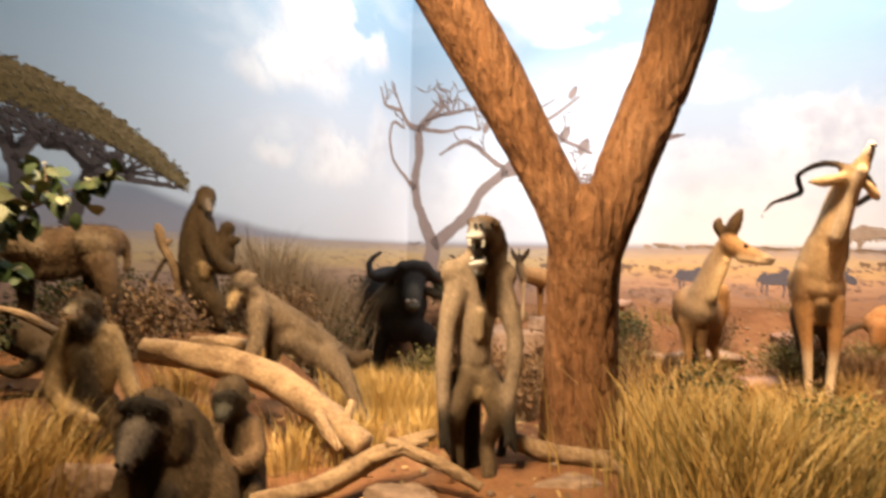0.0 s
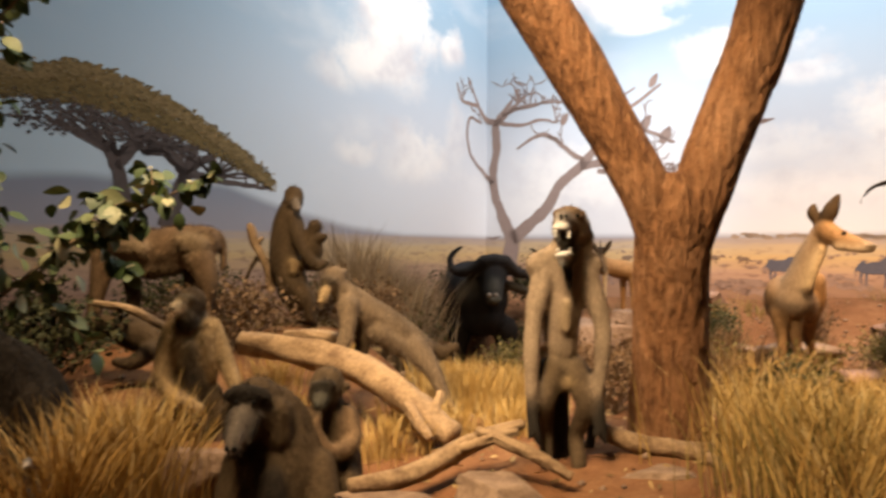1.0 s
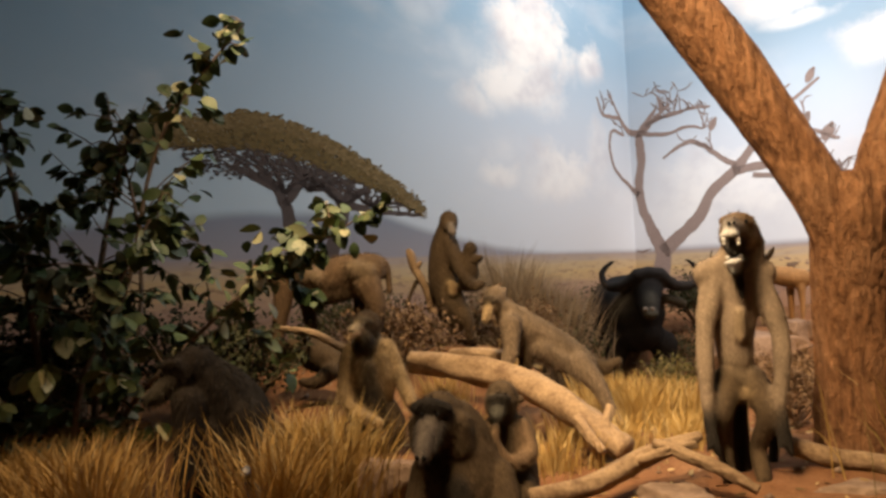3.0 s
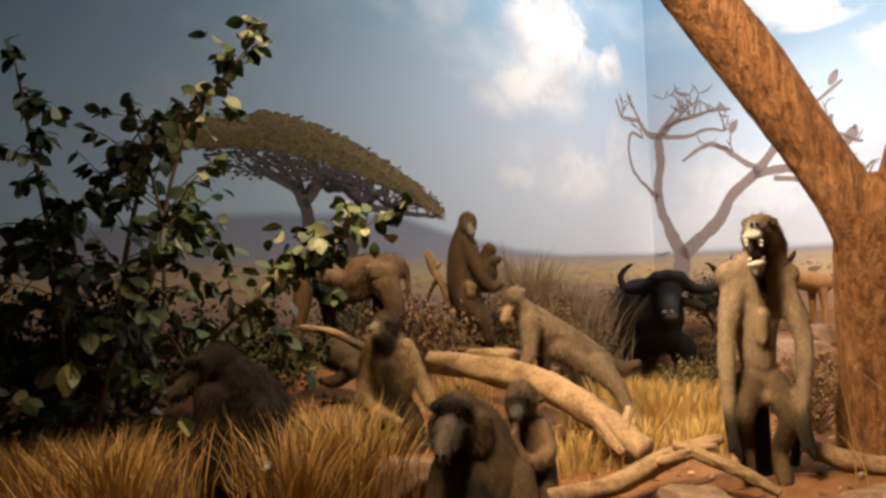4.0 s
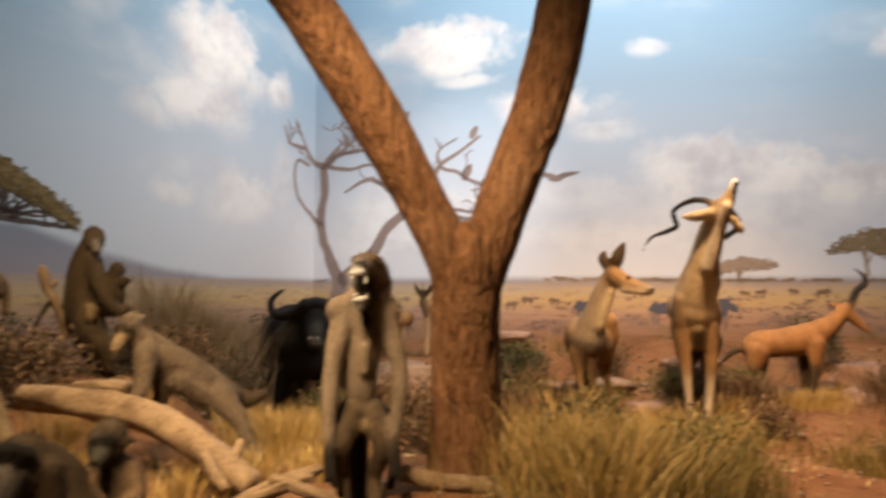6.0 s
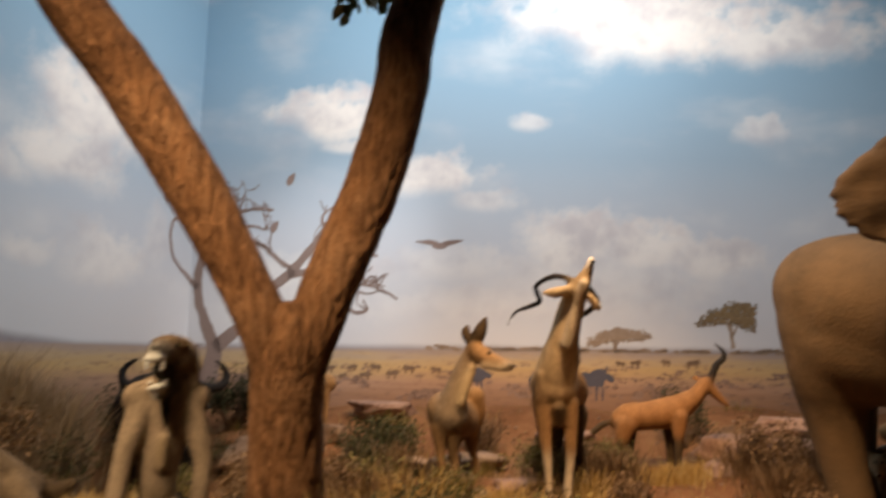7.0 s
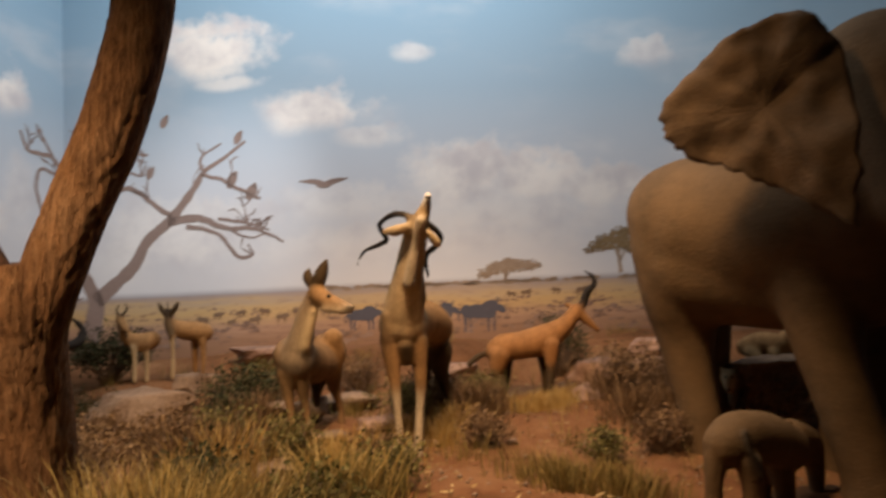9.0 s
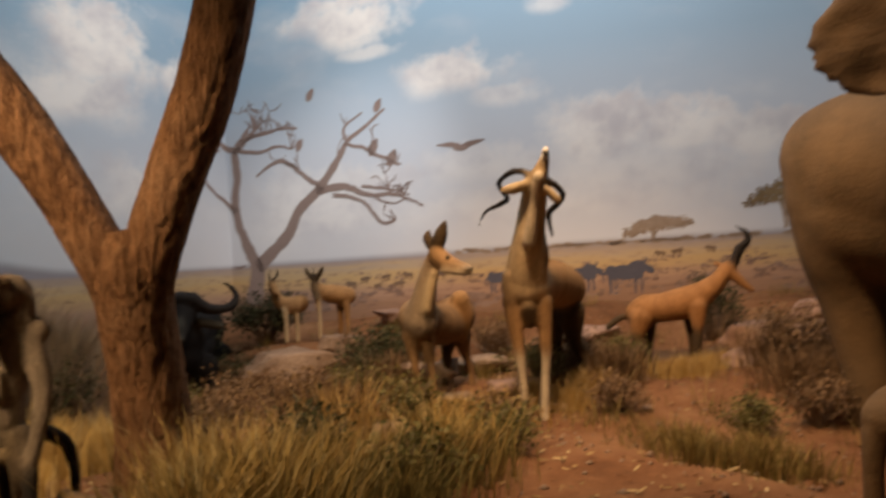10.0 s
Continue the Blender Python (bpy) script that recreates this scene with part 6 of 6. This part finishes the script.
def leafy_shrub():
    rng = random.Random(21)
    thing = tagged(new("leafy_shrub"), "tall shrub with oval green leaves, shaded within", "shrub")
    spots = []
    for k, pts in enumerate(SHRUB):
        v, f = [], []
        tube(v, f, pts, 24, 8, rough=0.1, seed=k)
        path = smooth_path(pts, 30)
        for i in range(5, 31):
            p = Vector(path[i][:3])
            if rng.random() < (0.97 if k not in (0,) or i < 17 or i > 22 else 0.3):
                d = Vector((rng.gauss(0, 1), rng.gauss(0, 0.8), rng.gauss(0.35, 0.6))).normalized()
                ln = rng.uniform(0.15, 0.52) * (0.6 if i > 24 else 1.0)
                mid = p + d * ln * 0.5 + Vector((0, 0, rng.uniform(-0.03, 0.03)))
                end = p + d * ln - Vector((0, 0, 0.05))
                tube(v, f, [(*p, 0.005), (*mid, 0.004), (*end, 0.002)], 5, 5)
                for q in range(rng.randint(7, 12) + (6 if k == 1 and i > 16 else 0)):
                    s = rng.uniform(0.3, 1.05)
                    spots.append((p.lerp(end, s), d))
            if i > 20:
                spots.append((p, Vector((rng.gauss(0, 1), rng.gauss(0, 1), 0.1)).normalized()))
        part("stem", mesh_of("stem", v, f, material=mat_stem), mat_stem, thing)
    for c, n in (((-1.63, 3.30, 1.74), 34), ((-1.85, 3.2, 1.60), 26), ((-2.05, 3.1, 1.42), 22), ((-2.28, 3.2, 2.75), 16), ((-2.45, 3.1, 2.45), 18)):
        for _ in range(n):
            spots.append((Vector(c) + Vector((rng.gauss(0, 0.09), rng.gauss(0, 0.07), rng.gauss(0, 0.07))), Vector((rng.gauss(0, 1), rng.gauss(0, 1), 0.1)).normalized()))
    shapes = [mesh_of("leaf", *leaf_shape(s, c), material=mat_leaf) for s, c in ((0.095, 0.25), (0.112, 0.35), (0.08, 0.15))]
    spots.sort(key=lambda s: s[0].y - 0.4 * s[0].x)
    rest_v, rest_f = [], []
    for k, (p, d) in enumerate(spots):
        az = math.atan2(d.y, d.x) + rng.gauss(0, 0.9)
        m = Matrix.Translation(p) @ Euler((rng.gauss(0, 0.7), rng.gauss(0.35, 0.5), az)).to_matrix().to_4x4() @ Matrix.Scale(rng.uniform(0.75, 1.2), 4)
        if k < 290:
            ob = part("leaf", shapes[k % 3], mat_leaf, thing)
            ob.matrix_local = m
        else:
            v, f = leaf_shape(0.09, 0.3)
            b = len(rest_v)
            rest_v += [m @ Vector(q) for q in v]
            rest_f += [tuple(b + i for i in q) for q in f]
    ob = part("foliage", mesh_of("foliage", rest_v, rest_f, material=mat_leaf), mat_leaf, thing, "dense green leaves")
    ob["kind"] = "stuff"
    # a few leafy twigs high on the forked tree
    tree = bpy.data.objects["forked_tree"]
    v, f = [], []
    tube(v, f, [(1.36, 3.86, 3.5, 0.02), (1.15, 4.1, 3.72, 0.012), (1.0, 4.3, 3.74, 0.006)], 10, 6)
    tube(v, f, [(1.0, 4.3, 3.76, 0.008), (0.7, 4.45, 3.88, 0.006), (0.38, 4.6, 3.87, 0.004)], 12, 6)
    part("twig", mesh_of("twig", v, f, material=mat_stem), mat_stem, tree)
    for k in range(26):
        ob = part("leaf", shapes[k % 3], mat_leaf, tree)
        ob.matrix_local = Matrix.Translation((1.03 + rng.gauss(0, 0.09), 4.25 + rng.gauss(0, 0.08), 3.72 + rng.gauss(0.03, 0.05))) @ Euler((rng.gauss(0, 0.5), rng.gauss(0.9, 0.4), rng.uniform(0, 6.3))).to_matrix().to_4x4()


leafy_shrub()

# ---- grass and dry bushes ----
mat_gold = island_mix("golden_grass", (0.40, 0.24, 0.065), (0.52, 0.34, 0.11), 0.7, (0.60, 0.46, 0.22))
mat_green = island_mix("olive_grass", (0.10, 0.085, 0.025), (0.23, 0.165, 0.05), 0.7, (0.46, 0.33, 0.12))
mat_brown = island_mix("brown_brush", (0.10, 0.06, 0.03), (0.19, 0.115, 0.06), 0.85, (0.26, 0.17, 0.09))
mat_grey = island_mix("grey_brush", (0.26, 0.19, 0.125), (0.40, 0.31, 0.21), 0.85, (0.46, 0.37, 0.26))
mat_olive = island_mix("olive_brush", (0.07, 0.065, 0.02), (0.15, 0.13, 0.04), 0.8, (0.26, 0.21, 0.08))
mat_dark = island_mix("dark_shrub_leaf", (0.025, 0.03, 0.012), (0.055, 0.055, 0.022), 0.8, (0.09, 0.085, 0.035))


def blades(verts, faces, x, y, count, spread, height, rng, lean=0.35, width=0.0035):
    for _ in range(count):
        a, r = rng.uniform(0, 6.283), abs(rng.gauss(0, spread))
        px, py = x + math.cos(a) * r, y + math.sin(a) * r
        h = height * rng.uniform(0.45, 1.15)
        b, l = a + rng.gauss(0, 0.9), lean * h * rng.uniform(0.2, 1.4)
        dx, dy = math.cos(b) * l, math.sin(b) * l
        c = rng.uniform(0, 6.283)
        wx, wy = math.cos(c) * width, math.sin(c) * width
        z = ground_quick(px, py) - 0.02
        i = len(verts)
        for s in (0.0, 0.4, 0.75):
            w = 1 - 0.55 * s
            cx, cy, cz = px + dx * s * s, py + dy * s * s, z + h * (s - 0.12 * s * s)
            verts.append((cx - wx * w, cy - wy * w, cz))
            verts.append((cx + wx * w, cy + wy * w, cz))
        verts.append((px + dx, py + dy, z + h * 0.88))
        faces += [(i, i + 1, i + 3, i + 2), (i + 2, i + 3, i + 5, i + 4), (i + 4, i + 5, i + 6)]


GRID = {}


def ground_quick(x, y):
    key = (round(x * 8), round(y * 8))
    if key not in GRID:
        GRID[key] = ground_height(key[0] / 8, key[1] / 8)
    return GRID[key]


def grass(label, material, height, count, spread, *spots, lean=0.35, width=0.0035):
    rng = random.Random(len(label) * 7 + count)
    v, f = [], []
    for x, y in spots:
        blades(v, f, x, y, count, spread, height, rng, lean, width)
    ob = part("grass", mesh_of("grass", v, f, False), material)
    return tagged(ob, label, "grass", kind="stuff")


grass("tall golden dry grass under the shrub", mat_gold, 0.46, 620, 0.13, (-1.48, 2.87), (-1.9, 2.05), (-1.34, 2.42), (-2.15, 2.15), (-2.35, 2.35), (-2.6, 2.2), (-1.28, 2.75), (-2.45, 2.05), (-2.8, 2.3), lean=0.4)
grass("golden dry grass between log and buffalo", mat_gold, 0.42, 500, 0.14, (-0.33, 4.85), (-0.62, 5.38), (-0.26, 5.6), (-0.05, 5.2), (-0.45, 5.1))
grass("short golden grass among the logs", mat_gold, 0.24, 260, 0.12, (-0.56, 3.61), (-1.19, 3.82), (-0.9, 3.5), (-0.3, 3.9), (-0.6, 4.1), (-1.5, 4.4), (0.0, 4.1), (-1.2, 4.9))
grass("large olive and gold grass clump beside the tree", mat_green, 0.44, 330, 0.18, (1.2, 3.15), (1.48, 3.62), (1.5, 3.12), (1.75, 3.4), (2.02, 3.6), (1.95, 3.86), (1.35, 3.35), (1.75, 4.2), (2.05, 4.5), (2.3, 4.4))
grass("golden grass stalks beside the tree", mat_gold, 0.50, 270, 0.18, (1.25, 3.1), (1.45, 3.3), (1.3, 2.95), (1.6, 3.2), (1.12, 3.5), (1.35, 3.6), (1.2, 3.77), (1.45, 4.0), (1.5, 3.3), (1.7, 3.7), (1.5, 5.1), (2.15, 4.4), lean=0.45)
grass("golden grass around the kudu hooves", mat_gold, 0.30, 330, 0.14, (2.33, 5.56), (2.66, 5.85), (2.2, 5.9), (2.5, 6.3), (3.42, 6.9), (1.95, 6.1), (3.2, 6.5), (2.9, 6.7))
grass("golden grass around the hartebeest", mat_gold, 0.24, 260, 0.13, (4.29, 7.3), (4.61, 7.25), (4.45, 7.4), (4.0, 7.45), (4.8, 7.5))
grass("low olive grass tufts on the red earth", mat_green, 0.26, 340, 0.16, (3.96, 5.19), (4.34, 5.52), (3.69, 4.84), (4.17, 4.98), (4.5, 5.2), (3.8, 5.4), (2.3, 4.7))
grass("dry brown brush among the rocks", mat_brown, 0.42, 460, 0.22, (5.24, 6.75), (3.79, 7.28), (5.3, 7.36), (5.6, 6.7), (5.9, 7.0), (3.5, 7.6), (1.2, 6.4), (0.9, 7.4), (1.6, 7.2), (1.3, 5.6), width=0.006)
grass("sparse dry grass tufts on the plain", mat_green, 0.22, 60, 0.2, *[(random.Random(5 + k).uniform(-3.5, 7.5), random.Random(90 + k).uniform(5.0, 10.0)) for k in range(60)])


def dry_bush(name, x, y, width, height, material, label, count=900, leaf=0.03, twigs_n=46):
    """A twiggy bush: many thin stems and small leaves with gaps."""
    rng = random.Random(int(x * 100 + y * 10))
    thing = tagged(new(name), label, "bush")
    g = ground_height(x, y)
    v, f, lv, lf = [], [], [], []
    for k in range(twigs_n):
        a = rng.uniform(0, 6.283)
        r = width * math.sqrt(rng.random()) * (0.6 + 0.4 * rng.random())
        h = height * rng.uniform(0.55, 1.05) * (1 - 0.35 * (r / width) ** 2)
        top = Vector((x + math.cos(a) * r, y + math.sin(a) * r, g + h))
        mid = Vector((x + math.cos(a) * r * 0.55 + rng.gauss(0, 0.03), y + math.sin(a) * r * 0.55, g + h * 0.5))
        tube(v, f, [(x + rng.gauss(0, 0.05), y + rng.gauss(0, 0.05), g - 0.03, 0.010), (*mid, 0.006), (*top, 0.002)], 6, 5)
        for q in range(count // twigs_n):
            s = rng.uniform(0.25, 1.05)
            p = mid.lerp(top, s) + Vector((rng.gauss(0, 0.05), rng.gauss(0, 0.05), rng.gauss(0, 0.05)))
            m = Matrix.Translation(p) @ Euler((rng.gauss(0, 0.9), rng.gauss(0, 0.9), rng.uniform(0, 6.3))).to_matrix().to_4x4()
            b, sz = len(lv), leaf * rng.uniform(0.6, 1.3)
            lv += [m @ Vector(c) for c in ((0, 0, 0), (sz * 0.5, sz * 0.28, 0.1 * sz), (sz, 0, 0), (sz * 0.5, -sz * 0.28, 0.1 * sz))]
            lf.append((b, b + 1, b + 2, b + 3))
    part("twig_mass", mesh_of("twig_mass", v, f, material=mat_stem), mat_stem, thing)["kind"] = "stuff"
    ob = part("foliage", mesh_of("foliage", lv, lf, False, material), material, thing)
    ob["kind"] = "stuff"
    return thing


grass("tall feathery grey-brown dry bush behind the mound", mat_grey, 1.12, 1300, 0.15, (-1.56, 6.72), (-1.34, 6.85), (-1.75, 6.65), (-1.45, 7.0), lean=0.3, width=0.0045)
dry_bush("dry_bush", -1.1, 6.6, 0.28, 0.75, mat_dark, "small dark green bush by the dry bush", 900, 0.035)
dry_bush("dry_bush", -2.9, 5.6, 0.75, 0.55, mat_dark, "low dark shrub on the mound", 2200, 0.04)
dry_bush("dry_bush", -2.0, 4.7, 0.6, 0.42, mat_brown, "low brown brush on the mound", 2200, 0.04)
dry_bush("dry_bush", -1.5, 5.9, 0.5, 0.5, mat_brown, "low brown brush on the mound", 1800, 0.04)
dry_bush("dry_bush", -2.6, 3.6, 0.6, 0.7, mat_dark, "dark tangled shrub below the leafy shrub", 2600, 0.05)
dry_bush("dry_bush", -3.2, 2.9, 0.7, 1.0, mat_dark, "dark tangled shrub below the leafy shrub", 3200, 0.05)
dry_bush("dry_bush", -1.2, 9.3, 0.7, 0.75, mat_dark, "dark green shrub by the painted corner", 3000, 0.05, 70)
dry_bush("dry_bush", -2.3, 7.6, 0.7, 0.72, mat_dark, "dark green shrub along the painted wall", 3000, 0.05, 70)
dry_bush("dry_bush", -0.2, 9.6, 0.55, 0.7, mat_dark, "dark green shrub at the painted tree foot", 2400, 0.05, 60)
dry_bush("dry_bush", 1.5, 7.9, 0.55, 0.55, mat_dark, "dark olive shrub behind the boulder", 2000, 0.045)
dry_bush("dry_bush", 1.0, 6.2, 0.5, 0.45, mat_brown, "brown brush between rocks", 1800, 0.04)
dry_bush("dry_bush", 5.5, 7.2, 0.5, 0.6, mat_brown, "dry brown brush beside the elephant", 2000, 0.04)
dry_bush("dry_bush", 5.3, 8.8, 0.45, 0.75, mat_dark, "olive brush behind the hartebeest", 1800, 0.04)
dry_bush("dry_bush", 3.3, 7.7, 0.5, 0.5, mat_brown, "brown brush behind the kudu bull", 1800, 0.04)
dry_bush("dry_bush", 6.6, 6.4, 0.6, 0.6, mat_brown, "brown brush behind the elephant", 2000, 0.04)
dry_bush("dry_bush", 2.0, 4.05, 0.34, 0.40, mat_olive, "low olive brush in the grass clump", 1500, 0.04)
dry_bush("dry_bush", 1.45, 4.3, 0.30, 0.42, mat_dark, "dark brush in the grass clump", 1300, 0.04)
dry_bush("dry_bush", 2.5, 4.9, 0.30, 0.30, mat_olive, "low olive brush in the grass clump", 1200, 0.035)
for bx, by, bw, bh, bmat, btext in (
    (-0.2, 8.5, 0.40, 0.50, mat_dark, "dark green brush beside the boulder"), (1.3, 7.35, 0.36, 0.46, mat_dark, "dark green brush among rocks"),
    (1.35, 6.6, 0.36, 0.40, mat_olive, "olive brush among rocks"), (1.9, 5.75, 0.32, 0.36, mat_olive, "olive brush before the kudu cow"),
    (2.55, 5.55, 0.28, 0.26, mat_brown, "low brown brush before the kudu cow"), (3.55, 6.35, 0.30, 0.30, mat_brown, "low brown brush beside the kudu bull"),
    (3.0, 7.3, 0.36, 0.44, mat_olive, "olive brush behind the kudu bull"), (4.0, 7.9, 0.36, 0.42, mat_olive, "olive brush behind the hartebeest"),
    (5.15, 6.2, 0.34, 0.42, mat_brown, "dry brown brush by the elephant foot"), (4.55, 6.1, 0.28, 0.26, mat_olive, "low olive brush on red earth"),
    (1.75, 8.5, 0.40, 0.50, mat_olive, "olive brush behind rocks"), (2.7, 8.6, 0.45, 0.45, mat_brown, "brown brush before the mural"),
    (-0.35, 7.0, 0.30, 0.45, mat_olive, "olive brush before the buffalo"), (0.35, 6.6, 0.34, 0.50, mat_brown, "brown brush behind the tree"),
):
    dry_bush("dry_bush", bx, by, bw, bh, bmat, btext, 1300, 0.035, 40)
dry_bush("dry_bush", 0.55, 5.2, 0.4, 0.45, mat_brown, "brown brush behind the tree", 1500, 0.04)


def pebbles():
    rng = random.Random(3)
    v, f = [], []
    for _ in range(1500):
        x, y = rng.uniform(-3, 7), rng.uniform(2.0, 9.8)
        s = rng.uniform(0.008, 0.03) * (1.6 if rng.random() < 0.08 else 1)
        z = ground_quick(x, y)
        b = len(v)
        for dx, dy, dz in ((1, 0, 0), (0, 1, 0), (-1, 0, 0), (0, -1, 0), (0.2, 0.1, 0.8), (0, 0, -0.5)):
            v.append((x + dx * s * rng.uniform(0.7, 1.3), y + dy * s * rng.uniform(0.7, 1.3), z + dz * s))
        for k in range(4):
            f.append((b + k, b + (k + 1) % 4, b + 4))
            f.append((b + (k + 1) % 4, b + k, b + 5))
    tagged(part("pebbles", mesh_of("pebbles", v, f), mat_rock), "scattered small brown stones on dry earth", "stones", kind="stuff")


pebbles()


def litter():
    """Fallen leaves, straw and twig bits strewn over the earth."""
    rng = random.Random(31)
    v, f = [], []
    for _ in range(5200):
        x, y = rng.uniform(-3.2, 6.5), 1.6 + 7.5 * rng.random() ** 1.5
        z = ground_quick(x, y) + rng.uniform(0.003, 0.02)
        a, ln, w = rng.uniform(0, 6.283), rng.uniform(0.02, 0.085), rng.uniform(0.0015, 0.007)
        dx, dy, t = math.cos(a), math.sin(a), rng.uniform(-0.25, 0.35)
        b = len(v)
        for s, k in ((0, -1), (0, 1), (0.5, 1.3), (0.5, -1.3), (1, 0)):
            v.append((x + dx * ln * s - dy * w * k, y + dy * ln * s + dx * w * k, z + t * ln * s + 0.003 * k))
        f += [(b, b + 1, b + 2, b + 3), (b + 3, b + 2, b + 4)]
    tagged(part("litter", mesh_of("litter", v, f, False), mat_litter), "strewn dry straw, twigs and fallen leaves on the earth", "litter", kind="stuff")


mat_litter = island_mix("dry_litter", (0.12, 0.07, 0.03), (0.34, 0.22, 0.09), 0.85, (0.48, 0.36, 0.18))
litter()
